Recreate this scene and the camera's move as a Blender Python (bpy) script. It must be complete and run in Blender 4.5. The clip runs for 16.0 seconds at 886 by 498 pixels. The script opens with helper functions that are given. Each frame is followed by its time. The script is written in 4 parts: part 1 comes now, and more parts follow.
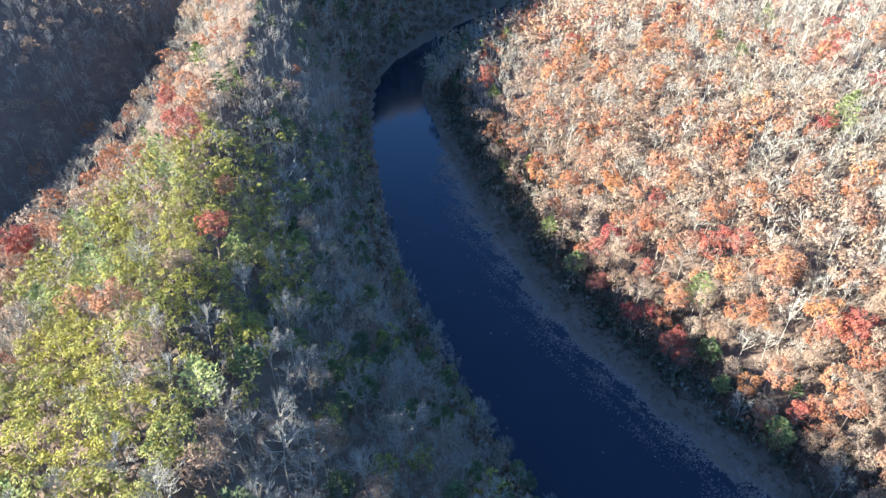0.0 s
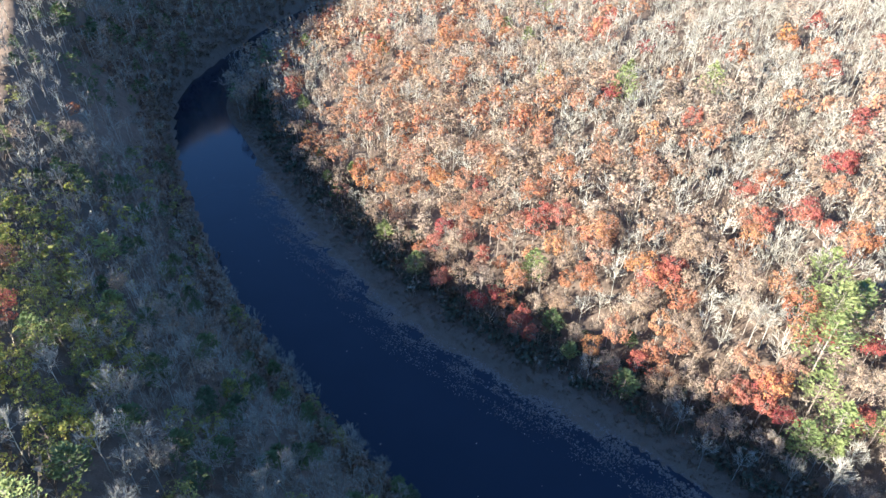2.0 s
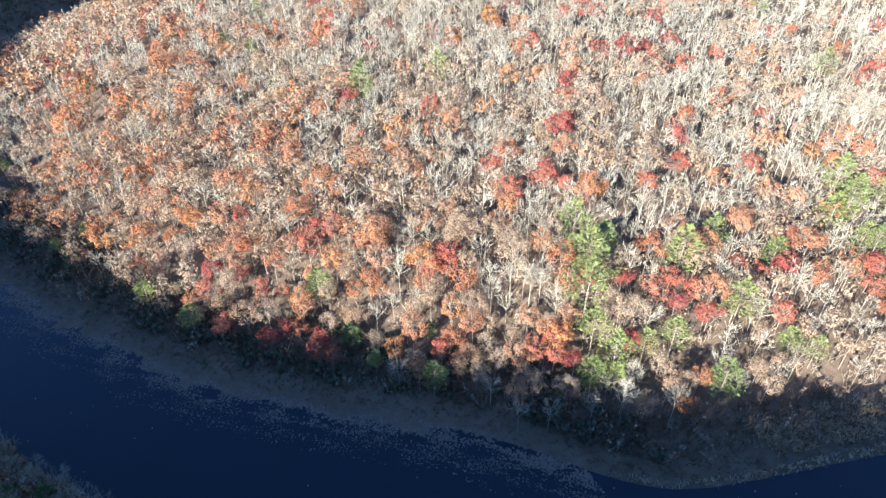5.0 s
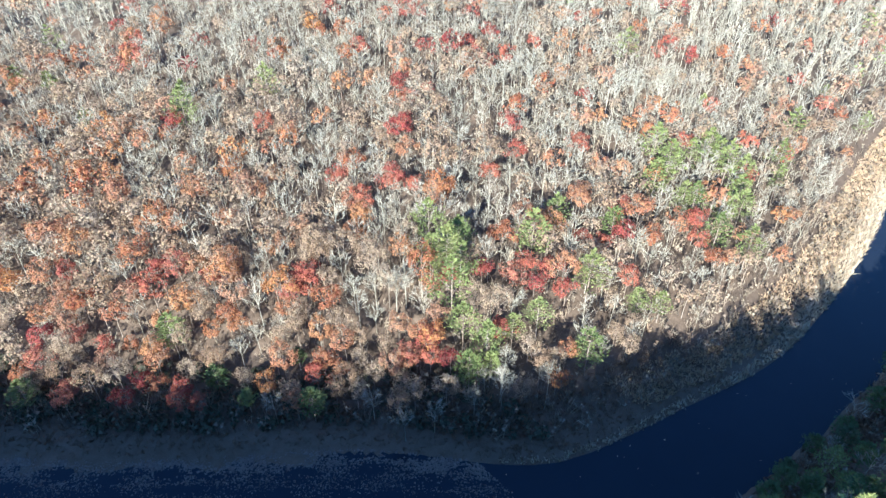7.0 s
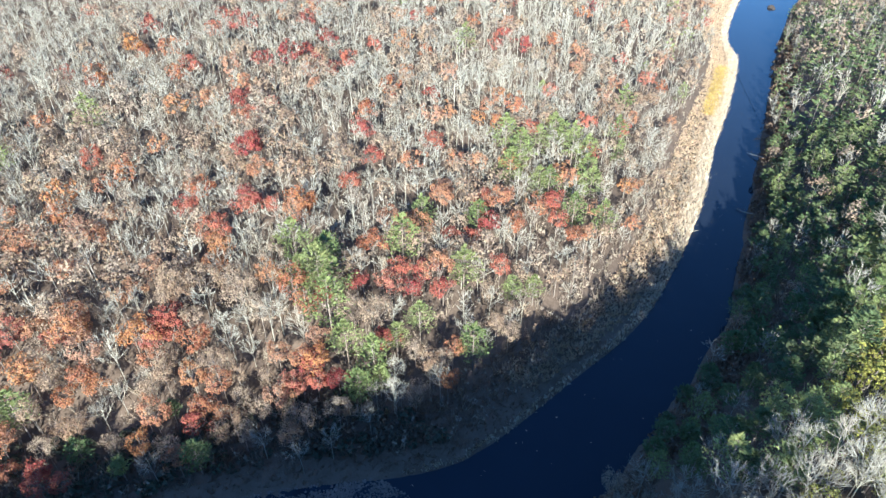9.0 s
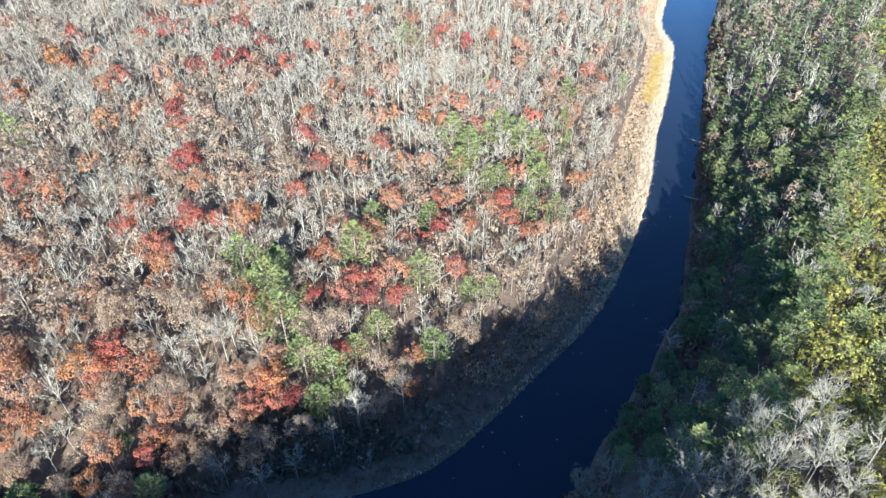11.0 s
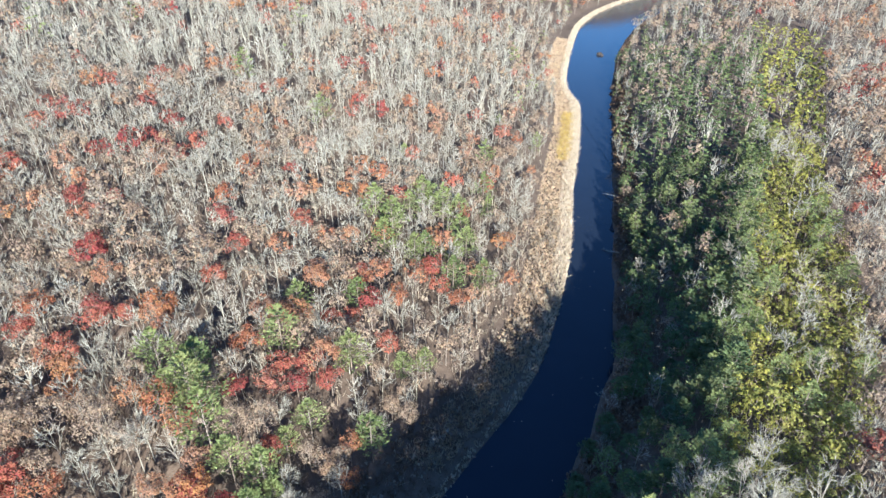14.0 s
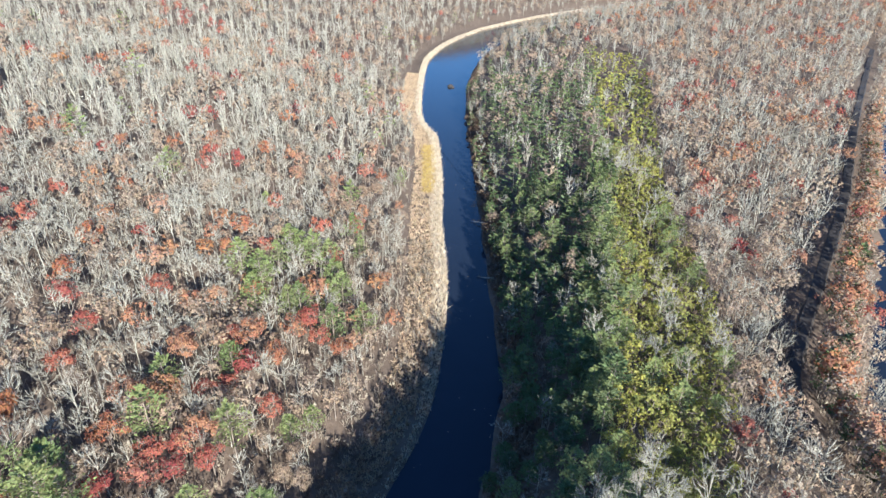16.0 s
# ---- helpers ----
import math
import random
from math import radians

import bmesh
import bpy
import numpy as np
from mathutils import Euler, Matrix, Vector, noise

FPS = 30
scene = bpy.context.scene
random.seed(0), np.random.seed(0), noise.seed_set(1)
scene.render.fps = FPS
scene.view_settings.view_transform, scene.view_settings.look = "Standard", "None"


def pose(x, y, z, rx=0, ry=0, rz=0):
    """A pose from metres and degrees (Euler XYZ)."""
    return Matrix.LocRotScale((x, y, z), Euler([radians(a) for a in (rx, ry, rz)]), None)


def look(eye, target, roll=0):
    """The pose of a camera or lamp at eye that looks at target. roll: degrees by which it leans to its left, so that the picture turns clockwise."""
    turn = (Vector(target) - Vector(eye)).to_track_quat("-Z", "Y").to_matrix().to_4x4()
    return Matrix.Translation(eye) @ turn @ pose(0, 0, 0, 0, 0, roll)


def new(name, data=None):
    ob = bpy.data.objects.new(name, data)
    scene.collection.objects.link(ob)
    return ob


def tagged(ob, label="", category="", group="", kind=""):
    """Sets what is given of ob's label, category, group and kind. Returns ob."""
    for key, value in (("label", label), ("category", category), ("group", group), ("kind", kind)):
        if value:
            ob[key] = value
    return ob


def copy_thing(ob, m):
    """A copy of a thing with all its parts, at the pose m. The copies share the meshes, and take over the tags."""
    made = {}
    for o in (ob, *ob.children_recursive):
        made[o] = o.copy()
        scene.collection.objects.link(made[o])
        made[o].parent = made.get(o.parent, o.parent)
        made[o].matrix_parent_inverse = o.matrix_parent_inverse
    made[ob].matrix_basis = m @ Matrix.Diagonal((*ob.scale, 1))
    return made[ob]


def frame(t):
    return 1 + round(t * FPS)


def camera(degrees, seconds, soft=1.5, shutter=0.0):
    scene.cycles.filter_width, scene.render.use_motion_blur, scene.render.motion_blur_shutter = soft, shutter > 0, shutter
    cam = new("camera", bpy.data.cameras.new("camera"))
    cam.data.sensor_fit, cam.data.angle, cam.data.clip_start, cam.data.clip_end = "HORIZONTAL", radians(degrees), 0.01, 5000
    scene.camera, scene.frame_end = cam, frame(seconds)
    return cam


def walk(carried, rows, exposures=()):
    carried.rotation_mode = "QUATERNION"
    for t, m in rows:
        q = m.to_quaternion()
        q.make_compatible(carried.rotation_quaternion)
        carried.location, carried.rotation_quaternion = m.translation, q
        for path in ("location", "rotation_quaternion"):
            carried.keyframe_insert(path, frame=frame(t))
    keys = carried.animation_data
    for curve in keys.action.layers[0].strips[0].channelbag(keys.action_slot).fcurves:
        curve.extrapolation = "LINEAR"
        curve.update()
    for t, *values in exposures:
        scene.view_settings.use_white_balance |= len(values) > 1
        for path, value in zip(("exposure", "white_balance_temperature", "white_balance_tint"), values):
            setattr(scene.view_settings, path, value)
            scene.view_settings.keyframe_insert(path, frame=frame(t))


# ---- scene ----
# ---- camera and its flight ----
cam = camera(71.05, 16.0, soft=1.5)
PATH = [
    (0, (-5.89, -10.05, 115.98), (-25.66, 68.08, 56.77), 0.55),
    (0.5, (-5.64, -8.95, 116.25), (-19.83, 70.36, 57.02), 0.42),
    (1, (-5.38, -7.87, 116.45), (-13.01, 72.37, 57.26), 0.29),
    (1.5, (-5.07, -6.84, 116.59), (-6.12, 73.76, 57.40), 0.15),
    (2, (-4.79, -5.83, 116.75), (0.18, 74.60, 57.55), 0.04),
    (2.5, (-4.53, -4.88, 116.94), (6.16, 74.95, 57.67), 0.00),
    (3, (-4.25, -3.90, 117.12), (12.15, 74.92, 57.80), -0.01),
    (3.5, (-3.94, -2.97, 117.26), (18.14, 74.43, 57.92), -0.08),
    (4, (-3.57, -2.18, 117.40), (24.05, 73.42, 58.06), -0.15),
    (4.5, (-3.06, -1.56, 117.57), (29.89, 71.87, 58.23), -0.21),
    (7, (0.44, 0.64, 118.64), (55.93, 58.74, 59.10), -0.25),
    (7.5, (1.15, 1.08, 118.82), (60.38, 55.30, 59.22), -0.25),
    (8, (1.83, 1.53, 118.94), (64.52, 51.64, 59.28), -0.22),
    (8.5, (2.47, 2.00, 118.99), (68.32, 47.90, 59.35), -0.23),
    (9, (3.11, 2.49, 119.03), (71.42, 44.69, 59.43), -0.20),
    (9.5, (3.78, 2.98, 119.12), (73.88, 42.18, 59.54), -0.18),
    (12, (7.40, 5.33, 120.40), (80.74, 38.59, 61.12), 0.07),
    (12.5, (8.18, 5.83, 120.79), (83.97, 38.45, 64.30), 0.09),
    (13, (9.02, 6.27, 121.20), (86.53, 37.81, 66.46), 0.08),
    (13.5, (9.86, 6.59, 121.53), (89.04, 36.33, 68.18), 0.09),
    (14, (10.73, 6.85, 121.83), (91.21, 33.10, 68.59), 0.11),
    (14.5, (11.65, 7.12, 122.11), (93.63, 28.81, 69.11), 0.16),
    (15, (12.58, 7.40, 122.35), (96.88, 24.45, 71.33), 0.17),
    (15.5, (13.51, 7.57, 122.52), (99.67, 19.78, 73.25), 0.18),
    (16, (14.35, 7.72, 122.67), (101.36, 14.86, 73.89), 0.15),
]
EXPOSURES = [(0.0, 2.50, 6100, 10), (2.0, 2.32, 6150, 10), (4.0, 2.22, 6200, 11), (7.0, 1.93, 5650, 4), (9.5, 1.83, 5650, 4), (12.0, 1.73, 5650, 7), (16.0, 1.52, 5750, 7)]
walk(cam, [(t, look(eye, target, roll)) for t, eye, target, roll in PATH], EXPOSURES)

# ---- light: low autumn sun from behind the ridge, clear sky ----
SUN_FROM = Vector((-0.899, -0.438, 0.0)).normalized()
SUN_HEIGHT = radians(20.8)
world = bpy.data.worlds.new("sky")
scene.world = world
world.use_nodes = True
nodes, links = world.node_tree.nodes, world.node_tree.links
sky = nodes.new("ShaderNodeTexSky")
sky.sky_type, sky.sun_disc = "NISHITA", False
sky.sun_elevation, sky.sun_rotation = SUN_HEIGHT, math.atan2(SUN_FROM.x, SUN_FROM.y)
sky.altitude, sky.air_density, sky.dust_density, sky.ozone_density = 500, 1.0, 0.05, 7.0
links.new(sky.outputs[0], nodes["Background"].inputs[0])
nodes["Background"].inputs[1].default_value = 0.086
sun = new("sun", bpy.data.lights.new("sun", "SUN"))
sun.data.energy, sun.data.angle, sun.data.color = 5.0, radians(0.53), (1.0, 0.92, 0.81)
up_sun = SUN_FROM * math.cos(SUN_HEIGHT) + Vector((0, 0, math.sin(SUN_HEIGHT)))
sun.matrix_world = look((0, 0, 600), Vector((0, 0, 600)) - up_sun)


# ---- materials ----
def material(name):
    m = bpy.data.materials.new(name)
    m.use_nodes = True
    t = m.node_tree
    return m, t.nodes, t.links, t.nodes["Principled BSDF"]


def ramp(nodes, colors):
    r = nodes.new("ShaderNodeValToRGB")
    e = r.color_ramp.elements
    while len(e) < len(colors):
        e.new(0.5)
    for k, c in enumerate(colors):
        e[k].position = k / max(1, len(colors) - 1)
        e[k].color = (*c, 1)
    return r


def noise_at(nodes, links, size, detail=3.0, rough=0.6):
    g = nodes.new("ShaderNodeNewGeometry")
    n = nodes.new("ShaderNodeTexNoise")
    n.inputs["Scale"].default_value = 1.0 / size
    n.inputs["Detail"].default_value = detail
    n.inputs["Roughness"].default_value = rough
    links.new(g.outputs["Position"], n.inputs["Vector"])
    return n


def math_node(nodes, links, op, a, b):
    m = nodes.new("ShaderNodeMath")
    m.operation = op
    for k, v in enumerate((a, b)):
        if isinstance(v, (int, float)):
            m.inputs[k].default_value = v
        else:
            links.new(v, m.inputs[k])
    return m.outputs[0]


def plant(name, colors, through_leaf=0.0, rough=0.85, spread=0.5, fine=0.35):
    """Leaves or bark: one tint for each tree, finer changes from leaf to leaf."""
    m, nodes, links, bsdf = material(name)
    own = nodes.new("ShaderNodeAttribute")
    own.attribute_name = "tint"
    info = nodes.new("ShaderNodeObjectInfo")
    total = math_node(nodes, links, "FRACT", math_node(nodes, links, "ADD", own.outputs["Fac"], info.outputs["Random"]), 0)
    r = ramp(nodes, colors)
    links.new(total, r.inputs[0])
    geo = nodes.new("ShaderNodeNewGeometry")
    wide = noise_at(nodes, links, fine, 2.0)
    value = math_node(nodes, links, "ADD", math_node(nodes, links, "MULTIPLY", geo.outputs["Random Per Island"], spread), 1 - spread / 2)
    value = math_node(nodes, links, "MULTIPLY", value, math_node(nodes, links, "ADD", wide.outputs["Fac"], 0.5))
    hsv = nodes.new("ShaderNodeHueSaturation")
    links.new(r.outputs[0], hsv.inputs["Color"])
    links.new(value, hsv.inputs["Value"])
    links.new(math_node(nodes, links, "ADD", math_node(nodes, links, "MULTIPLY", geo.outputs["Random Per Island"], 0.035), 0.4825), hsv.inputs["Hue"])
    links.new(hsv.outputs[0], bsdf.inputs["Base Color"])
    bsdf.inputs["Roughness"].default_value = rough
    bsdf.inputs["Specular IOR Level"].default_value = 0.12
    if through_leaf:
        tr = nodes.new("ShaderNodeBsdfTranslucent")
        links.new(hsv.outputs[0], tr.inputs["Color"])
        mix = nodes.new("ShaderNodeMixShader")
        mix.inputs[0].default_value = through_leaf
        links.new(bsdf.outputs[0], mix.inputs[1])
        links.new(tr.outputs[0], mix.inputs[2])
        links.new(mix.outputs[0], nodes["Material Output"].inputs["Surface"])
    return m


M = {
    "bark": plant("grey_bark", [(0.295, 0.277, 0.222), (0.335, 0.318, 0.26), (0.235, 0.217, 0.17), (0.35, 0.335, 0.275), (0.29, 0.26, 0.205)], 0, 0.9, 0.35),
    "bark_dark": plant("brown_bark", [(0.20, 0.16, 0.13), (0.28, 0.24, 0.20), (0.24, 0.19, 0.15)], 0, 0.9, 0.3),
    "tan": plant("tan_leaves", [(0.33, 0.24, 0.162), (0.385, 0.30, 0.215), (0.31, 0.21, 0.135), (0.37, 0.305, 0.23)], 0.35, 0.85, 0.24),
    "rust": plant("rust_leaves", [(0.33, 0.14, 0.065), (0.37, 0.195, 0.115), (0.30, 0.12, 0.065), (0.35, 0.21, 0.14), (0.38, 0.175, 0.07)], 0.25, 0.85, 0.24),
    "red": plant("red_leaves", [(0.29, 0.085, 0.065), (0.36, 0.13, 0.085), (0.25, 0.06, 0.055), (0.37, 0.16, 0.11)], 0.25, 0.85, 0.24),
    "pine": plant("pine_needles", [(0.215, 0.258, 0.095), (0.265, 0.30, 0.115), (0.175, 0.22, 0.082), (0.245, 0.272, 0.105)], 0.25, 0.7),
    "olive": plant("olive_needles", [(0.285, 0.275, 0.07), (0.34, 0.315, 0.075), (0.23, 0.24, 0.075), (0.305, 0.28, 0.088)], 0.3, 0.7),
    "hemlock": plant("hemlock_needles", [(0.10, 0.14, 0.06), (0.13, 0.165, 0.068), (0.095, 0.12, 0.062), (0.15, 0.175, 0.07)], 0.15, 0.7),
    "reed": plant("dry_reeds", [(0.56, 0.46, 0.33), (0.60, 0.52, 0.39), (0.53, 0.41, 0.28), (0.60, 0.54, 0.44)], 0.2, 0.9, 0.5, 2.5),
    "under": plant("undergrowth", [(0.23, 0.19, 0.145), (0.29, 0.24, 0.18), (0.18, 0.15, 0.115), (0.25, 0.18, 0.125)], 0, 0.9, 0.5, 1.0),
    "sedge": plant("golden_sedge", [(0.46, 0.34, 0.22), (0.50, 0.385, 0.265), (0.43, 0.30, 0.18), (0.48, 0.40, 0.29)], 0.15, 0.9, 0.3, 2.5),
    "gold": plant("golden_brush", [(0.50, 0.36, 0.11), (0.55, 0.42, 0.16), (0.46, 0.31, 0.09)], 0.15, 0.9, 0.3, 2.5),
    "dark_shrub": plant("evergreen_shrubs", [(0.08, 0.095, 0.06), (0.11, 0.11, 0.075), (0.12, 0.10, 0.075), (0.075, 0.09, 0.06)], 0.05, 0.85, 0.5, 1.0),
    "shrub": plant("bank_shrubs", [(0.16, 0.105, 0.07), (0.21, 0.145, 0.095), (0.13, 0.10, 0.075)], 0.1, 0.9, 0.5, 1.5),
}


def ground_material():
    m, nodes, links, bsdf = material("leaf_litter")
    big, mid, small = noise_at(nodes, links, 26, 3), noise_at(nodes, links, 2.2, 4), noise_at(nodes, links, 0.25, 2)
    r = ramp(nodes, [(0.05, 0.038, 0.03), (0.108, 0.08, 0.058), (0.178, 0.134, 0.10), (0.112, 0.09, 0.071)])
    a = math_node(nodes, links, "ADD", math_node(nodes, links, "MULTIPLY", big.outputs["Fac"], 0.4), math_node(nodes, links, "MULTIPLY", mid.outputs["Fac"], 0.6))
    links.new(math_node(nodes, links, "ADD", a, math_node(nodes, links, "MULTIPLY", math_node(nodes, links, "SUBTRACT", small.outputs["Fac"], 0.5), 0.5)), r.inputs[0])
    links.new(r.outputs[0], bsdf.inputs["Base Color"])
    bsdf.inputs["Roughness"].default_value = 0.95
    bsdf.inputs["Specular IOR Level"].default_value = 0.1
    b = nodes.new("ShaderNodeBump")
    b.inputs["Strength"].default_value, b.inputs["Distance"].default_value = 0.8, 0.4
    links.new(mid.outputs["Fac"], b.inputs["Height"])
    links.new(b.outputs[0], bsdf.inputs["Normal"])
    return m


def water_material():
    m, nodes, links, bsdf = material("river_water")
    big = noise_at(nodes, links, 14, 2)
    r = ramp(nodes, [(0.012, 0.017, 0.027), (0.017, 0.023, 0.035)])
    links.new(big.outputs["Fac"], r.inputs[0])
    links.new(r.outputs[0], bsdf.inputs["Base Color"])
    bsdf.inputs["Roughness"].default_value = 0.06
    bsdf.inputs["IOR"].default_value = 1.33
    bsdf.inputs["Specular Tint"].default_value = (0.75, 0.88, 1.0, 1.0)
    n = noise_at(nodes, links, 0.9, 3)
    b = nodes.new("ShaderNodeBump")
    b.inputs["Strength"].default_value, b.inputs["Distance"].default_value = 0.12, 0.05
    links.new(n.outputs["Fac"], b.inputs["Height"])
    links.new(b.outputs[0], bsdf.inputs["Normal"])
    return m


def stone_material(name, colors, size=0.7):
    m, nodes, links, bsdf = material(name)
    n = noise_at(nodes, links, size, 4)
    geo = nodes.new("ShaderNodeNewGeometry")
    r = ramp(nodes, colors)
    a = math_node(nodes, links, "ADD", math_node(nodes, links, "MULTIPLY", n.outputs["Fac"], 0.5), math_node(nodes, links, "MULTIPLY", geo.outputs["Random Per Island"], 0.5))
    links.new(a, r.inputs[0])
    links.new(r.outputs[0], bsdf.inputs["Base Color"])
    bsdf.inputs["Roughness"].default_value = 0.85
    return m


M["ground"], M["water"] = ground_material(), water_material()
M["stone"] = stone_material("river_stones", [(0.11, 0.086, 0.073), (0.18, 0.142, 0.12), (0.27, 0.215, 0.18)])
# ballast darkened to carry the tree shade along the track; boulders share it
M["ballast"] = stone_material("shade_dark_ballast", [(0.025, 0.022, 0.02), (0.045, 0.038, 0.033), (0.07, 0.058, 0.05)], 1.5)

# ---- plan of the valley: shores, crest line and back valley, as smooth lines ----
def curve(points, step=6.0):
    """A smooth line (Catmull-Rom) through the points, resampled."""
    p = np.array(points, float)
    p = np.vstack([2 * p[0] - p[1], p, 2 * p[-1] - p[-2]])
    out = []
    for i in range(1, len(p) - 2):
        n = max(2, int(np.linalg.norm(p[i + 1, :2] - p[i, :2]) / step))
        t = (np.arange(n) / n)[:, None]
        a, b, c, d = p[i - 1], p[i], p[i + 1], p[i + 2]
        out.append(0.5 * (2 * b + (c - a) * t + (2 * a - 5 * b + 4 * c - d) * t**2 + (3 * b - a - 3 * c + d) * t**3))
    return np.vstack(out + [p[-2:-1]])


def offset(xy, line):
    """Distance of each point to a line, positive on the left of its direction, and the line's value (third column) there."""
    xy = np.atleast_2d(xy)
    best = np.full(len(xy), 1e9)
    sign, value = np.ones(len(xy)), np.zeros(len(xy))
    for a, b in zip(line[:-1], line[1:]):
        e = b[:2] - a[:2]
        r = xy - a[:2]
        s = np.clip((r @ e) / (e @ e + 1e-9), 0, 1)
        q = r - s[:, None] * e
        d2 = (q * q).sum(1)
        near = d2 < best
        best[near] = d2[near]
        sign[near] = np.sign(e[0] * r[near, 1] - e[1] * r[near, 0])
        if len(a) > 2:
            value[near] = a[2] + s[near] * (b[2] - a[2])
    return np.sqrt(best) * np.where(sign == 0, 1, sign), value


INNER = curve([(240, 640), (110, 560), (20, 480), (-35, 430), (-64, 385), (-78, 350), (-87, 318), (-90, 288), (-86, 262), (-74, 237), (-55, 198), (-37, 166), (-20, 140),
               (-7, 122), (18, 98), (40, 80), (54, 65), (64, 52), (75, 42), (90, 36), (110, 30), (134, 23), (160, 20.5), (207, 22),
               (255, 28), (310, 32.5), (367, 40), (386, 47.5), (406, 53.5), (458, 60), (545, 66), (590, 64.5), (650, 53), (715, 28), (765, -3), (812, -40), (860, -85), (950, -185), (1200, -430)])
NEAR = curve([(210, 680), (90, 600), (0, 520), (-58, 450), (-86, 400), (-98, 362), (-107, 328), (-113, 296), (-110, 262), (-97, 220), (-80, 180), (-60, 140), (-38, 104), (-16, 76), (5, 53),
              (35, 30), (70, 15), (105, 7.5), (150, 1.5), (200, 5.5), (250, 10), (320, 16.5), (412, 25), (490, 28), (552, 24), (600, 17), (650, 2), (700, -22),
              (745, -54), (790, -98), (870, -190), (1080, -430)])
CREST = curve([(-120, 620, 130), (-200, 430, 98), (-175, 310, 68), (-135, 205, 48), (-108, 125, 36.5), (-75, 65, 43.5), (-45, 18, 49.5), (5, -10, 45), (60, -16, 31.5),
               (100, -21, 25), (132, -26, 20), (160, -30, 16), (200, -35, 15), (250, -42, 15), (330, -50, 17), (420, -58, 17), (520, -66, 16), (620, -62, 17), (690, -96, 18), (740, -150, 18), (810, -240, 22), (980, -450, 40)], 10)
BACK = curve([(-260, 800), (-270, 450), (-235, 320), (-190, 205), (-165, 110), (-145, 20), (-115, -65), (-50, -115), (60, -118), (130, -92), (180, -113), (290, -172), (408, -232), (520, -300), (700, -420), (1200, -700)], 10)


def fbm(x, y, size, octaves=3, seed=0.0):
    """Cheap smooth noise from sums of sines, about -1 to 1."""
    out, amp = 0.0, 1.0
    for k in range(octaves):
        f = 2 * math.pi / size * 2.03**k
        out = out + amp * (np.sin(f * (x * 0.81 + y * 0.59) + 1.7 * k + seed + 1.3 * np.sin(f * 0.53 * (y - x * 0.4) + seed))
                           * np.cos(f * (y * 0.87 - x * 0.47) + 2.9 * k + seed * 1.7 + 1.1 * np.sin(f * 0.61 * (x + y * 0.3))))
        amp *= 0.5
    return out


def lie(x, y):
    """Distances into the inner bank, into the near bank, to the crest and to the back shore; and the crest's height."""
    xy = np.stack([np.ravel(x), np.ravel(y)], 1)
    di = offset(xy, INNER)[0]
    dn = -offset(xy, NEAR)[0]
    dc, hc = offset(xy, CREST)
    db = offset(xy, BACK)[0]
    return di, dn, dc, hc, db


def height(x, y):
    x, y = np.ravel(np.asarray(x, float)), np.ravel(np.asarray(y, float))
    di, dn, dc, hc, db = lie(x, y)
    d = np.maximum(di, 0)
    inner = np.minimum(d * 0.3, 0.9) + 0.025 * d + 72 * (1 - np.exp(-np.maximum(d - 12, 0) / 240)) + np.minimum(d / 60, 1) * 1.6 * fbm(x, y, 70)
    floor = np.clip((60 - x) / 150, 0, 1) * 4.0
    dr = np.maximum(np.where(dc > 0, dn, np.maximum(db, 0)), 0)
    w = dr / (dr + np.abs(dc) + 1e-6)
    near = (hc - floor * (dc < 0)) * w ** np.where((dc < 0) & (x > 20), 0.55, 0.8) + np.minimum(dr * 0.35, 1.0) + floor * (dc < 0) + np.minimum(dr / 40, 1) * 1.2 * fbm(x, y, 45, 3, 2.0)
    flat = np.where(x > 40, 34, 8)
    beyond = np.where(db < 0, np.maximum(-db - flat, 0), 0)
    far = np.where(-db < flat, -np.minimum(np.maximum(-db, 0) * 0.4, 1.8) * (x > 40) + floor, floor + np.minimum(beyond * 0.35, 1) + np.where(x > 40, 80, 105) * (1 - np.exp(-beyond / np.where(x > 40, 260, 130))))
    water = -np.minimum(np.minimum(np.abs(di), np.abs(dn)) * 0.3, 2.0)
    bar = 0.05 + di * 0.034 + 0.13 * fbm((x * 0.76 - y * 0.65) * 0.4, x * 0.65 + y * 0.76, 9, 2, 3.0)  # gravel bar, streaked along the flow
    water = np.where((x > -66) & (x < 60) & (y < 225) & (di > -13), np.maximum(water, bar - 0.5 * np.clip((x - 46) / 14, 0, 1)), water)
    h = np.where(di > 0, inner, np.where(dn > 0, np.where((db < 0) & (dc < 0), far, near), water))
    r = np.hypot(x - 150, y - 100)
    rise = np.clip((r - 650) / 1200, 0, 1)
    land = np.clip(np.maximum(di, dn) / 150, 0, 1)
    return h + rise * rise * land * (150 + 60 * fbm(x, y, 900, 2, 1.0))


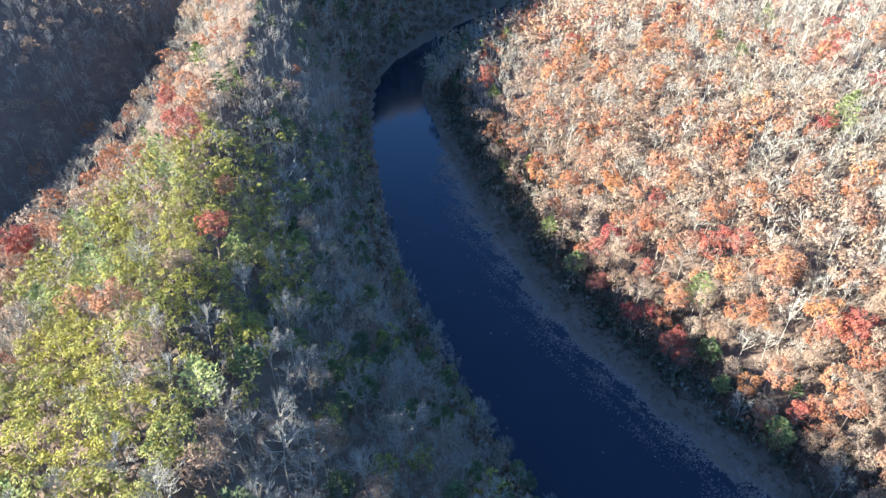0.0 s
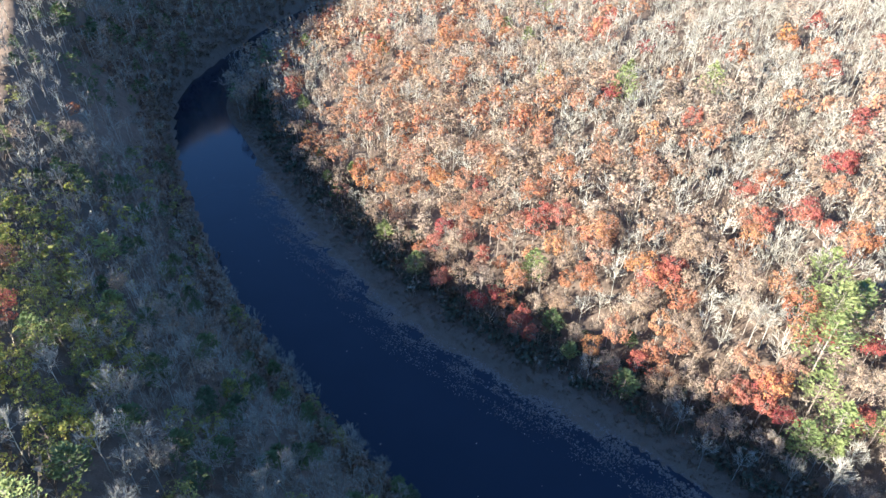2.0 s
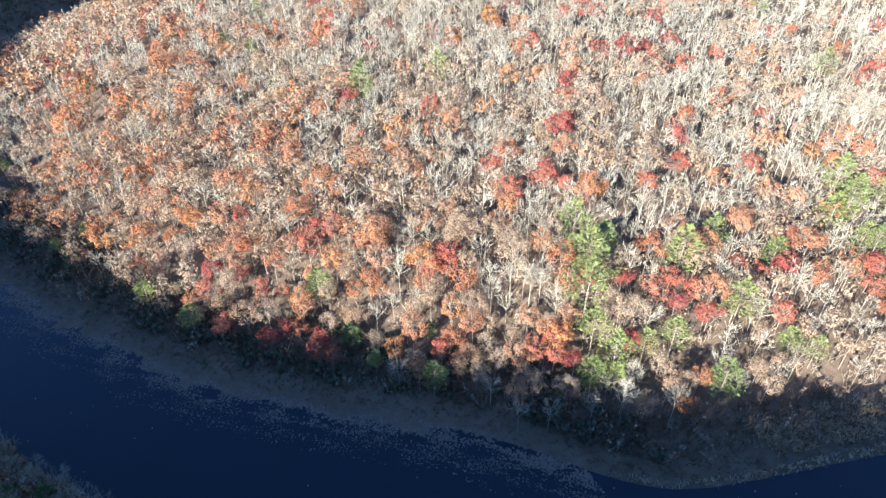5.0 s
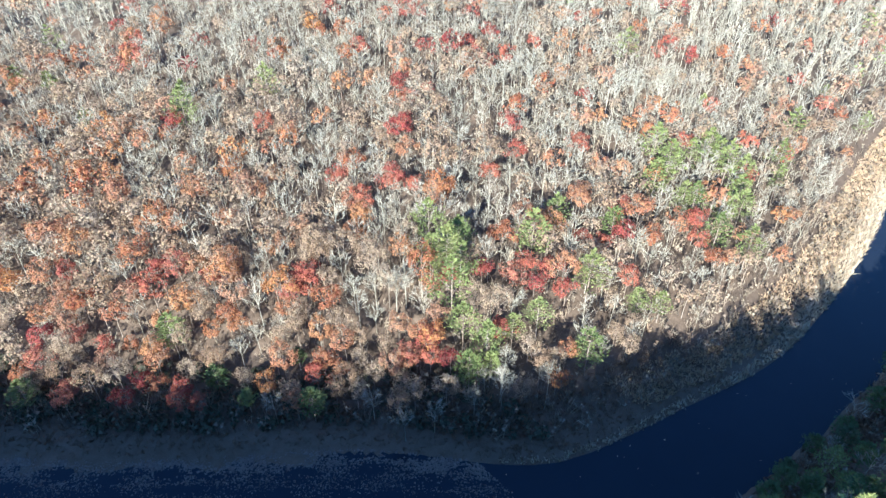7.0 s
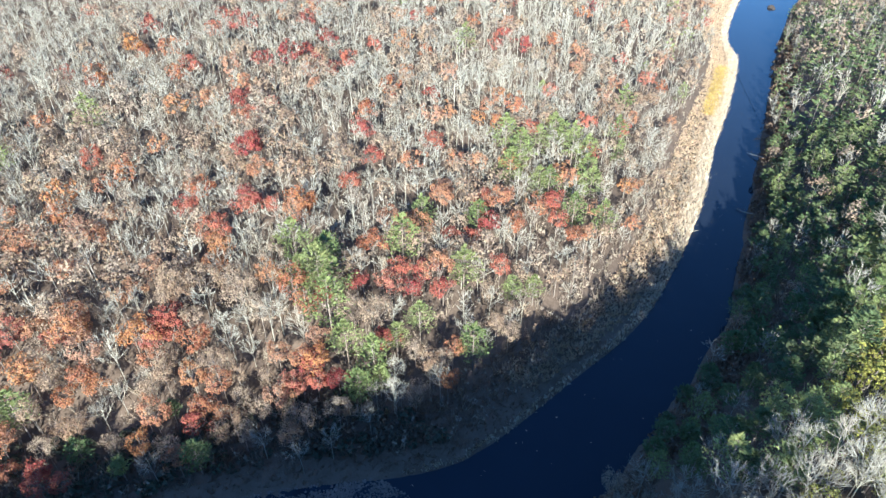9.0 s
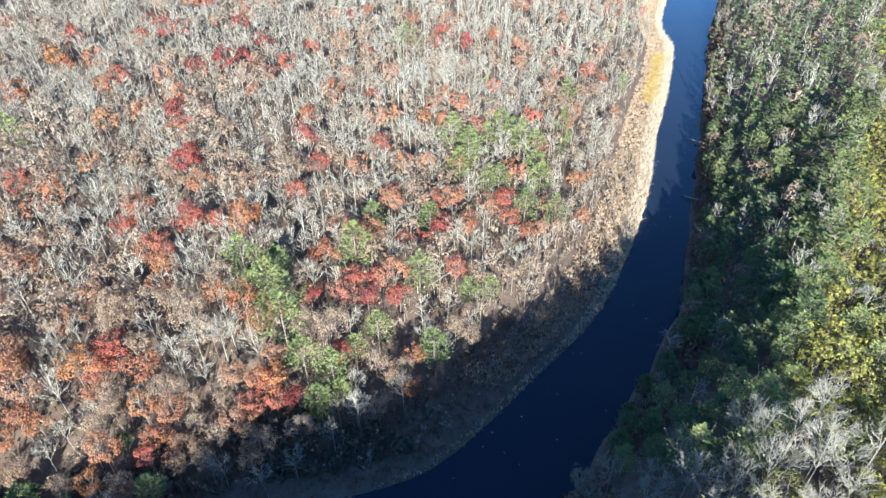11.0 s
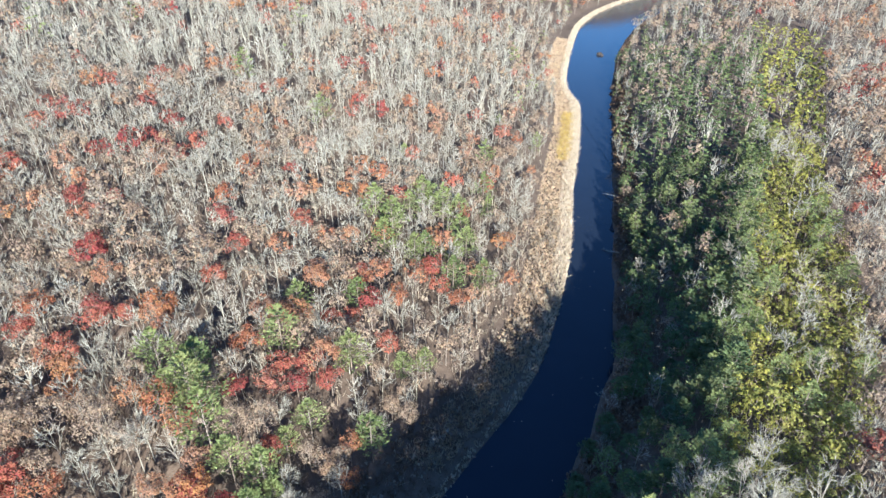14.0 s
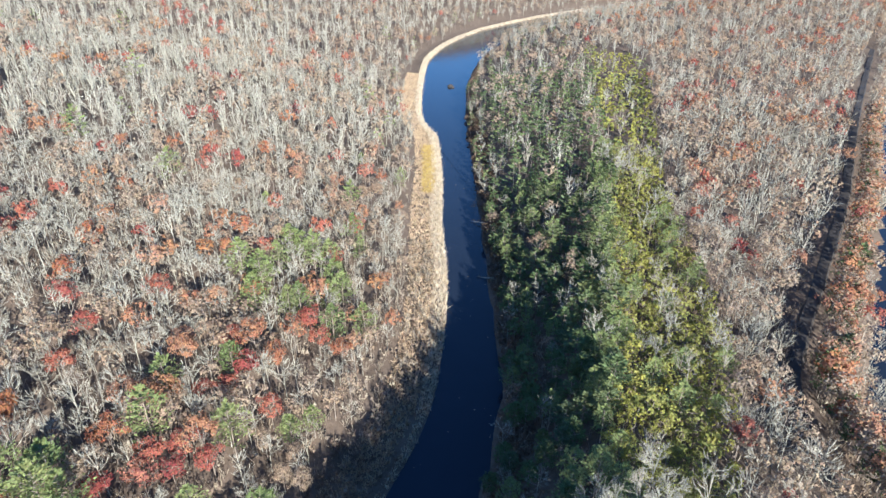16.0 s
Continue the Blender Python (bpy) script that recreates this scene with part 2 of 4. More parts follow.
# ---- ground and water ----
def mesh_of(name, verts, faces, mats, index=None, tint=None, smooth=False):
    me = bpy.data.meshes.new(name)
    verts, faces = np.asarray(verts, np.float32), np.asarray(faces, np.int32)
    k = faces.shape[1]
    me.vertices.add(len(verts))
    me.vertices.foreach_set("co", verts.ravel())
    me.loops.add(faces.size)
    me.loops.foreach_set("vertex_index", faces.ravel())
    me.polygons.add(len(faces))
    me.polygons.foreach_set("loop_start", np.arange(0, faces.size, k, dtype=np.int32))
    for m in mats:
        me.materials.append(m)
    if index is not None:
        me.polygons.foreach_set("material_index", np.asarray(index, np.int32))
    me.polygons.foreach_set("use_smooth", np.full(len(faces), smooth))
    me.update(calc_edges=True)
    if tint is not None:
        at = me.attributes.new("tint", "FLOAT", "POINT")
        at.data.foreach_set("value", np.asarray(tint, np.float32))
    return me


def steps(parts):
    out = []
    for a, b, s in parts:
        out.append(np.arange(a, b, s))
    return np.concatenate(out)


gx = np.concatenate([steps([(-4600, -1200, 425), (-1200, -420, 60), (-420, -160, 8), (-160, -70, 3.2), (-70, 65, 1.8), (65, 280, 3.2), (280, 1000, 9), (1000, 2000, 60)]), np.linspace(2000, 4800, 7)])
gy = np.concatenate([steps([(-4600, -1200, 425), (-1200, -400, 60), (-400, -120, 8), (-120, 60, 3.2), (60, 215, 1.8), (215, 345, 3.2), (345, 560, 8), (560, 1500, 60)]), np.linspace(1500, 4700, 8)])
X, Y = np.meshgrid(gx, gy)
Z = height(X, Y)
nx, ny = len(gx), len(gy)
i = (np.arange(ny - 1)[:, None] * nx + np.arange(nx - 1)[None]).ravel()
ground = new("ground", mesh_of("ground", np.stack([X.ravel(), Y.ravel(), Z], 1), np.stack([i, i + 1, i + nx + 1, i + nx], 1), [M["ground"]], smooth=True))
tagged(ground, "wooded valley ground covered with brown fallen leaves", "ground", kind="structure")


def strip(line, other, z):
    """A sheet between two lines."""
    n = 160
    def at(l):
        s = np.r_[0, np.cumsum(np.linalg.norm(np.diff(l[:, :2], axis=0), axis=1))]
        u = np.linspace(0, s[-1], n)
        return np.stack([np.interp(u, s, l[:, 0]), np.interp(u, s, l[:, 1]), np.full(n, z)], 1)
    a, b = at(line), at(other)
    k = np.arange(n - 1)
    return np.vstack([a, b]), np.stack([k, k + n, k + n + 1, k + 1], 1)


def shifted(line, d):
    p = line[:, :2]
    t = np.gradient(p, axis=0)
    t /= np.linalg.norm(t, axis=1)[:, None]
    return p + np.stack([-t[:, 1], t[:, 0]], 1) * d


river = new("river", mesh_of("river", *strip(shifted(NEAR, -3.5), shifted(INNER, 3.5), 0.0), [M["water"]]))
tagged(river, "still dark river winding between wooded banks", "river", kind="structure")
east = BACK[BACK[:, 0] > 70]
back_river = new("river", mesh_of("river", *strip(shifted(east, -36), shifted(east, 3), 0.0), [M["water"]]))
tagged(back_river, "dark shaded river beyond the ridge", "river", kind="structure")


# ---- trees: templates ----
def tube(a, b, ra, rb, n):
    a, b = np.asarray(a, float), np.asarray(b, float)
    d = b - a
    d /= np.linalg.norm(d) + 1e-9
    s = np.cross(d, (0.31, 0.95, 0.05))
    s /= np.linalg.norm(s)
    u = np.cross(d, s)
    an = np.arange(n) * 2 * math.pi / n
    ring = np.cos(an)[:, None] * s + np.sin(an)[:, None] * u
    k = np.arange(n)
    if rb <= 0:
        return np.vstack([a + ring * ra, b[None]]), np.stack([k, (k + 1) % n, np.full(n, n)], 1)
    return (np.vstack([a + ring * ra, b + ring * rb]),
            np.vstack([np.stack([k, (k + 1) % n, n + (k + 1) % n], 1), np.stack([k, n + (k + 1) % n, n + k], 1)]))


class Part:
    def __init__(self):
        self.v, self.f, self.n = [], [], 0

    def add(self, v, f):
        self.v.append(np.asarray(v, float))
        self.f.append(np.asarray(f, int) + self.n)
        self.n += len(v)

    def slivers(self, a, b, width, rng):
        """Thin twigs: one narrow triangle each."""
        d = b - a
        s = np.cross(d, rng.normal(size=d.shape))
        s /= np.linalg.norm(s, axis=1)[:, None] + 1e-9
        s *= np.reshape(width, (-1, 1)) / 2
        n = len(a)
        self.add(np.vstack([a - s, a + s, b]), np.stack([np.arange(n), np.arange(n) + n, np.arange(n) + 2 * n], 1))

    def fans(self, at, out, long, wide, rng):
        """Flat sprays that lie nearly level: broad triangles along out."""
        n = len(at)
        s = np.cross(out, np.array([0, 0, 1.0]) + rng.normal(size=(n, 3)) * 0.38)
        s /= np.linalg.norm(s, axis=1)[:, None] + 1e-9
        s *= np.reshape(wide, (-1, 1)) / 2 * rng.uniform(0.7, 1.3, (n, 1))
        tip = at + out * np.reshape(long, (-1, 1)) * rng.uniform(0.7, 1.2, (n, 1))
        mid = at + (tip - at) * 0.3
        self.add(np.vstack([at * 0.5 + mid * 0.5 - s, mid * 0.5 + at * 0.5 + s, tip]), np.stack([np.arange(n), np.arange(n) + n, np.arange(n) + 2 * n], 1))

    def leaves(self, at, size, rng, facing=None):
        """Small leaf sprays: triangles of uneven shape, turned roughly to face outwards."""
        n = len(at)
        f = rng.normal(size=(n, 3)) * (0.42 if facing is not None else 1.0)
        if facing is not None:
            f = f + facing
        f /= np.linalg.norm(f, axis=1)[:, None] + 1e-9
        p = np.cross(f, rng.normal(size=(n, 3)))
        p /= np.linalg.norm(p, axis=1)[:, None] + 1e-9
        q = np.cross(f, p)
        s = np.reshape(size, (-1, 1)) * rng.uniform(0.7, 1.3, (n, 1))
        self.add(np.vstack([at - p * s * 0.55 - q * s * 0.35, at + p * s * 0.55 - q * s * rng.uniform(0.1, 0.4, (n, 1)), at + q * s * 0.65]),
                 np.stack([np.arange(n), np.arange(n) + n, np.arange(n) + 2 * n], 1))

    def get(self):
        return (np.vstack(self.v), np.vstack(self.f)) if self.v else (np.zeros((0, 3)), np.zeros((0, 3), int))


def unit(v):
    return v / (np.linalg.norm(v, axis=-1, keepdims=True) + 1e-9)


def hardwood(seed, lod, leafy, tall=18.0, wide=1.0, tuft=0.7, deep=0.36):
    """Trunk, limbs, branches and twigs that fill an uneven dome; leafy: how thick its leaf clumps are. lod 2: near, 1: middle, 0: far."""
    rng = np.random.default_rng(seed)
    wood, leaf = Part(), Part()
    h = tall * rng.uniform(0.9, 1.1)
    reach = 0.235 * h * wide
    rise = deep * h
    lean = rng.normal(size=2) * 0.03 * h
    middle = np.array([lean[0] * 0.6, lean[1] * 0.6, h - rise * 1.02])
    lobes = rng.uniform(0, 6.28, 3)

    def dome(n, low=-0.75):
        """Places on the crown's uneven outer shell."""
        z = rng.uniform(low, 1.0, n)
        az = rng.uniform(0, 6.283, n)
        r = np.sqrt(1 - z * z) * np.where(z < 0, 1 - 0.25 * np.abs(z), 1)
        bulge = 1 + 0.20 * np.sin(2 * az + lobes[0]) + 0.14 * np.sin(3 * az + lobes[1] + 2 * z) + rng.normal(size=n) * 0.10
        return middle + np.stack([np.cos(az) * r * reach * bulge, np.sin(az) * r * reach * bulge, z * rise * (0.92 + 0.12 * np.sin(az + lobes[2]))], 1)

    knots = [np.array([lean[0] * f * f, lean[1] * f * f, h * f]) for f in (0, 0.36, 0.62, 0.9)]
    knots[0][2] = -0.8
    radii = [0.15, 0.10, 0.055, 0.02]
    if lod == 0:
        wood.slivers(knots[0][None], knots[3][None], np.array([0.36]), rng)
        count = 16 if leafy <= 0 else (12 if leafy < 0.6 else 4)
        tips = dome(count, -0.2)
        starts = np.stack([tips[:, 0] * 0.15, tips[:, 1] * 0.15, h * rng.uniform(0.25, 0.6, count)], 1)
        wood.slivers(starts, tips, np.full(count, 0.30), rng)
        if leafy < 0.6:
            k = np.repeat(np.arange(count), 2 if leafy <= 0 else 1)
            a = starts[k] + (tips[k] - starts[k]) * rng.uniform(0.5, 0.95, (len(k), 1))
            wood.slivers(a, a + unit(unit(tips[k] - middle) + rng.normal(size=(len(k), 3)) * 0.6 + np.array([0, 0, 0.3])) * rng.uniform(1.3, 2.4, (len(k), 1)), np.full(len(k), 0.34), rng)
        if leafy > 0:
            clumps = 14
            c = middle + (dome(clumps, -0.5) - middle) * rng.uniform(0.7, 1.0, (clumps, 1))
            k = np.repeat(np.arange(clumps), 5 if leafy > 0.6 else 3)
            at = c[k] + unit(rng.normal(size=(len(k), 3))) * tuft * 1.25
            leaf.leaves(at, np.full(len(k), 1.05 if leafy > 0.6 else 0.85), rng, unit(unit(at - c[k]) * 0.8 + unit(at - middle)))
        return wood.get(), leaf.get()
    else:
        for k in range(3):
            wood.add(*tube(knots[k], knots[k + 1], radii[k], radii[k + 1], (3, 3, 5)[lod] if k < 2 else 3))
    limbs, seconds = ((5, 2), (7, 4), (10, 5))[lod] if leafy < 0.6 else ((3, 1), (5, 3), (8, 4))[lod]
    ends = dome(limbs, -0.3)
    ends = middle + (ends - middle) * 0.66
    tips, starts = [], []
    for end in ends:
        f = np.clip(0.30 + 0.34 * rng.uniform() + 0.25 * (end[2] - middle[2]) / rise, 0.28, 0.8)
        base = np.array([np.interp(f, (0, 0.36, 0.62, 0.9), [q[c] for q in knots]) for c in range(3)])
        bend = base + (end - base) * 0.5 + np.array([end[0] - base[0], end[1] - base[1], 0]) * 0.12
        if lod == 2:
            wood.add(*tube(base, bend, 0.085, 0.05, 3))
            wood.add(*tube(bend, end, 0.05, 0, 3))
        elif lod == 1:
            wood.add(*tube(base, end, 0.085, 0, 3))
        else:
            wood.slivers(base[None], end[None], np.array([0.42]), rng)
        for _ in range(seconds):
            u = rng.uniform(0.3, 1.0)
            s0 = bend + (end - bend) * (u * 2 - 1) if u > 0.5 else base + (bend - base) * u * 2
            starts.append(s0)
    starts = np.array(starts)
    shell = dome(len(starts) * 3, -0.05 if leafy <= 0 else -0.6)
    used = np.zeros(len(shell), bool)
    for s0 in starts:  # each branch goes to a near, still free place of the shell
        d = np.linalg.norm(shell - s0, axis=1) + used * 50
        k = int(np.argmin(d + rng.uniform(0, 1.2, len(d))))
        used[k] = True
        tips.append(s0 + (shell[k] - s0) * 0.86)
    tips = np.array(tips)
    if lod == 2:
        for a, c in zip(starts, tips):
            wood.add(*tube(a, c, 0.045, 0, 3))
    else:
        wood.slivers(starts, tips, np.full(len(tips), (0.36, 0.13)[lod]), rng)
    each = (7, 6, 11)[lod] if leafy <= 0 else ((4, 3, 5)[lod] if leafy < 0.6 else (0, 1, 3)[lod])
    if each:
        k = np.repeat(np.arange(len(tips)), each)
        u = rng.uniform(0.3, 1.0, (len(k), 1))
        a = starts[k] + (tips[k] - starts[k]) * u
        out = unit(tips[k] - starts[k]) * 0.6 + unit(tips[k] - middle) * 0.30 + rng.normal(size=(len(k), 3)) * 0.42 + np.array([0, 0, 0.75])
        c = a + unit(out) * rng.uniform(0.7, 1.8, (len(k), 1))
        wood.slivers(a, c, np.full(len(k), (0.30, 0.12, 0.07)[lod]), rng)
    if leafy > 0:
        clumps = (11, 22, 30)[lod]
        c = dome(clumps, -0.55)
        c = middle + (c - middle) * rng.uniform(0.66, 0.95, (clumps, 1))
        each = max(2, int((7, 16, 62 if leafy < 0.7 else 40)[lod] * leafy))
        k = np.repeat(np.arange(clumps), each)
        spread = tuft * rng.uniform(0.65, 1.35, (clumps, 1))
        ball = unit(unit(rng.normal(size=(len(k), 3))) + unit(c[k] - middle) * 0.55) * rng.uniform(0.6, 1.0, (len(k), 1)) * 1.5
        at = c[k] + ball * spread[k] * np.array([1, 1, 0.8])
        face = unit(unit(at - c[k]) * 0.9 + unit(at - middle) * 0.7 + np.array([0, 0, 0.25]))
        leaf.leaves(at, np.full(len(k), (1.15, 0.62, 0.32 if leafy < 0.7 else 0.38)[lod]), rng, face)
    return wood.get(), leaf.get()


def white_pine(seed, lod, tall=19.0):
    """Straight trunk and flat tiers of long branches with needle sprays."""
    rng = np.random.default_rng(seed)
    wood, leaf = Part(), Part()
    h = tall * rng.uniform(0.85, 1.15)
    wood.add(*tube((0, 0, -0.8), (0, 0, h * 0.6), 0.24, 0.13, 6 if lod == 2 else 3))
    wood.add(*tube((0, 0, h * 0.6), (rng.normal() * 0.2, rng.normal() * 0.2, h), 0.13, 0, 4 if lod == 2 else 3))
    tiers, arms, sprays = ((4, 4, 4), (7, 5, 11), (9, 6, 17))[lod]
    low = rng.uniform(0.36, 0.50)
    for n in range(tiers):
        f = low + (0.98 - low) * n / (tiers - 1)
        a0 = rng.uniform(0, 6.28)
        for k in range(arms):
            if rng.uniform() < 0.12:
                continue
            reach = h * 0.245 * (math.sin(math.pi * min(1, 0.34 + 0.70 * (f - low) / (0.98 - low))) ** 0.8 + 0.10) * rng.uniform(0.65, 1.2)
            az, el = a0 + k * 6.283 / arms + rng.normal() * 0.22, radians(rng.uniform(4, 22) + 26 * max(0, f - 0.75) * 4 * 0.5)
            d = np.array([math.cos(az) * math.cos(el), math.sin(az) * math.cos(el), math.sin(el)])
            base = np.array([0, 0, h * f + rng.normal() * 0.25])
            tip = base + d * reach
            wood.slivers(base[None], tip[None], np.array([(0.2, 0.12, 0.10)[lod]]), rng)
            u = np.sqrt(rng.uniform(0.08, 1.0, (sprays, 1)))
            side = np.cross(d, (0, 0, 1.0))
            at = base + d * reach * u + side * rng.normal(size=(sprays, 1)) * 0.27 * reach * (0.35 + u) * 0.8 + np.array([0, 0, 1.0]) * rng.normal(size=(sprays, 1)) * 0.09
            out = unit(d + side * rng.normal(size=(sprays, 1)) * 0.6 + np.array([0, 0, 0.18]))
            leaf.fans(at - out * 0.3, out, np.full(sprays, (1.8, 1.25, 0.95)[lod]), np.full(sprays, (1.3, 0.72, 0.50)[lod]), rng)
    return wood.get(), leaf.get()


def pitch_pine(seed, lod, tall=11.0):
    """Crooked trunk and an uneven cone of soft, level needle plumes."""
    rng = np.random.default_rng(seed)
    wood, leaf = Part(), Part()
    h = tall * rng.uniform(0.85, 1.15)
    bend = rng.normal(size=2) * 0.35
    wood.add(*tube((0, 0, -0.8), (bend[0], bend[1], h * 0.55), 0.17, 0.10, 5 if lod == 2 else 3))
    wood.add(*tube((bend[0], bend[1], h * 0.55), (0, 0, h * 0.97), 0.10, 0, 3))
    plumes, each = ((9, 4), (14, 12), (20, 27))[lod]
    f = 1 - rng.uniform(0, 1, plumes) ** 0.8 * 0.58
    az = np.arange(plumes) * 2.4 + rng.normal(size=plumes) * 0.5
    reach = h * 0.26 * np.sin(np.pi * np.clip(1.05 - f, 0, 0.5) / 0.95) ** 0.7 * rng.uniform(0.55, 1.15, plumes)
    c = np.stack([np.cos(az) * reach, np.sin(az) * reach, h * f - 0.3 + rng.normal(size=plumes) * 0.15], 1)
    root = np.stack([np.zeros(plumes), np.zeros(plumes), c[:, 2] - reach * 0.35], 1)
    if lod:
        wood.slivers(root, c, np.full(plumes, (0.2, 0.13, 0.08)[lod]), rng)
    k = np.repeat(np.arange(plumes), each)
    size = rng.uniform(0.75, 1.3, (plumes, 1))
    d = unit(rng.normal(size=(len(k), 3)) + unit(c[k] - np.array([0, 0, h * 0.55])) * 0.6 + np.array([0, 0, 0.35]))
    at = c[k] + d * np.array([0.85, 0.85, 0.42]) * size[k] * rng.uniform(0.75, 1.0, (len(k), 1))
    leaf.leaves(at, np.full(len(k), (1.3, 0.54, 0.30)[lod]), rng, unit(d + unit(c[k] - np.array([0, 0, h * 0.5]))))
    return wood.get(), leaf.get()


KINDS = {}


def template(kind, lod, make, seeds):
    KINDS[kind, lod] = [make(s, lod) for s in seeds]


for lod, count in ((2, 5), (1, 5), (0, 3)):
    template("bare", lod, lambda s, l: hardwood(s, l, 0.0, 17.0, 0.92, 0.7, 0.34), range(11, 11 + count))
    template("tan", lod, lambda s, l: hardwood(s, l, 0.62, 15.5, 1.02, 0.85, 0.29), range(31, 31 + count))
    template("rust", lod, lambda s, l: hardwood(s, l, 0.9, 15.0, 1.05, 0.85, 0.27), range(51, 51 + count))
    template("red", lod, lambda s, l: hardwood(s, l, 0.92, 14.0, 1.05, 0.8, 0.28), range(71, 71 + count))
    template("pine", lod, lambda s, l: white_pine(s, l, 19.0), range(91, 91 + count))
    template("olive", lod, lambda s, l: pitch_pine(s, l, 9.0), range(111, 111 + count))
    template("young_pine", lod, lambda s, l: white_pine(s, l, 11.5), range(151, 151 + count))
    template("hemlock", lod, lambda s, l: white_pine(s, l, 12.5), range(131, 131 + count))

LOOK = {  # bark, foliage, name, label, category, group
    "bare": ("bark", None, "bare_tree", "leafless grey hardwood tree with a fine twig crown", "bare trees"),
    "tan": ("bark_dark", "tan", "beech_tree", "hardwood tree with thin tan-brown autumn leaves", "tan oaks"),
    "rust": ("bark_dark", "rust", "oak_tree", "broad oak with rust-orange autumn leaves", "rust oaks"),
    "red": ("bark_dark", "red", "maple_tree", "hardwood tree with deep red autumn leaves", "red maples"),
    "pine": ("bark_dark", "pine", "pine_tree", "tall white pine with tiers of bright green needles", "white pines"),
    "young_pine": ("bark_dark", "pine", "young_pine", "young white pine with bright green needle tiers", "young pines"),
    "olive": ("bark_dark", "olive", "pitch_pine", "crooked pitch pine with olive-yellow needle tufts", "ridge pines"),
    "hemlock": ("bark_dark", "hemlock", "hemlock_tree", "small dark green hemlock at the forest edge", "hemlocks"),
}

# ---- trees: where they stand ----
WHITE_PINES = [(169, 81), (168, 75), (178, 73), (159, 74), (191, 69), (186, 64), (209, 56), (204, 53), (187, 59), (180, 56), (161, 65), (162, 62),
    (171, 56), (173, 52), (156, 51), (161, 43), (133, 71), (124, 84), (110, 81), (92, 102), (96, 98), (95, 94), (86, 95), (88, 91), (89, 87), (113,
    64), (120, 53), (125, 49), (95, 66), (97, 52), (82, 83), (79, 76), (88, 68), (80, 69), (78, 66), (73, 68)]
SMALL_PINES = [(33, 100), (-34, 190), (-25, 190), (-48, 243), (-54, 308), (-15, 276), (48, 224), (39, 262), (-23, 300), (46, 249), (76, 208), (-13,
    153), (292, 70), (461, 104), (225, 93)]
RIDGE_GREEN = [(-66, 93), (-76, 116), (-135, 167), (-97, 137), (-104, 140), (-91, 120), (-74, 81), (-57, 52), (-52, 51), (-57, 43), (-38, 45), (-48,
    41), (-96, 99)]
REDS = [(238, 121), (245, 121), (243, 111), (345, 160), (390, 77), (285, 147), (168, 204), (162, 189), (154, 193), (164, 185), (189, 197), (183, 174),
    (150, 166), (158, 161), (166, 156), (166, 149), (172, 147), (166, 162), (134, 184), (143, 212), (142, 216), (172, 233), (170, 238), (131, 158),
    (138, 152), (140, 116), (134, 108), (98, 124), (112, 136), (125, 75), (127, 70), (132, 67), (158, 58), (124, 59), (104, 78), (108, 73), (98, 77),
    (102, 73), (106, 66), (87, 89), (86, 70), (57, 114), (59, 112), (66, 81), (71, 80), (151, 54)]
MORE_REDS = [(34, 141), (38, 139), (30, 138), (55, 114), (97, 124), (113, 137), (65, 81), (69, 77), (21, 108), (24, 106), (12, 119), (72, 81), (2,
    140), (2, 127), (4, 130), (5, 144), (15, 134), (23, 111), (28, 142), (60, 113), (17, 160), (106, 211), (-128, 138), (-121, 130), (-113, 125),
    (-101, 110), (-133, 82), (-131, 77), (-130, 83), (-126, 75), (-74, 76), (-132, 144)]
RUSTS = [(118, 86), (119, 82), (118, 90), (132, 83), (141, 68), (151, 61), (109, 69), (82, 90), (82, 94), (94, 56), (53, 114), (71, 83), (52, 111),
    (108, 129), (259, 126), (246, 136), (204, 134), (188, 114), (234, 151), (166, 124), (187, 96), (163, 105), (185, 44), (154, 45), (139, 62), (141,
    172), (152, 145), (127, 183), (-119, 145), (-138, 160), (-126, 179), (-128, 123), (-139, 125), (-139, 121), (-139, 99), (-187, 163), (-123, 82),
    (-181, 132), (-120, 110), (-110, 186), (-98, 91)]
MORE_RUSTS = [(38, 175), (55, 158), (25, 140), (40, 119), (36, 119), (41, 115), (53, 91), (20, 131), (23, 125), (20, 139), (14, 130), (41, 136), (44,
    121), (20, 191), (16, 179), (38, 171), (-7, 196), (-10, 224), (12, 208), (29, 222), (37, 226), (-27, 251), (-34, 249), (-15, 265), (-63, 367),
    (-79, 388), (-54, 389), (3, 178), (-2, 167), (7, 153), (-13, 163), (0, 193), (65, 81), (71, 79), (-23, 253), (14, 156), (-16, 185), (5, 167), (-5,
    178), (11, 145)]
BACK_SLOPE = [(715, -181), (578, -212), (613, -234), (530, -161), (599, -183), (552, -221), (556, -265), (669, -322), (632, -220), (441, -150), (423,
    -132), (407, -146), (397, -120), (364, -104), (381, -97), (391, -162), (492, -231), (433, -220), (405, -221), (316, -165), (463, -172), (289,
    -100), (249, -76), (318, -128), (271, -123), (258, -146), (245, -138), (355, -170)]


TRACK = np.array([(60, -62), (100, -66), (150, -76), (215, -112), (285, -152), (420, -222), (620, -330)], float)


def band_at(x, y, dc):
    """Whether a place lies in the pine belt along the crest."""
    upper = np.where(x > 40, 8, 5 + 14 * np.clip((y - 30) / 40, 0, 1))
    lower = np.where(x > 40, np.interp(x, (100, 158, 200, 270, 490), (-20, -31, -26, -21, -38)), np.where(y > 55, -37, -24))
    return (dc > lower) & (dc < upper) & (x > -125) & (y < 132) & (x < 520)


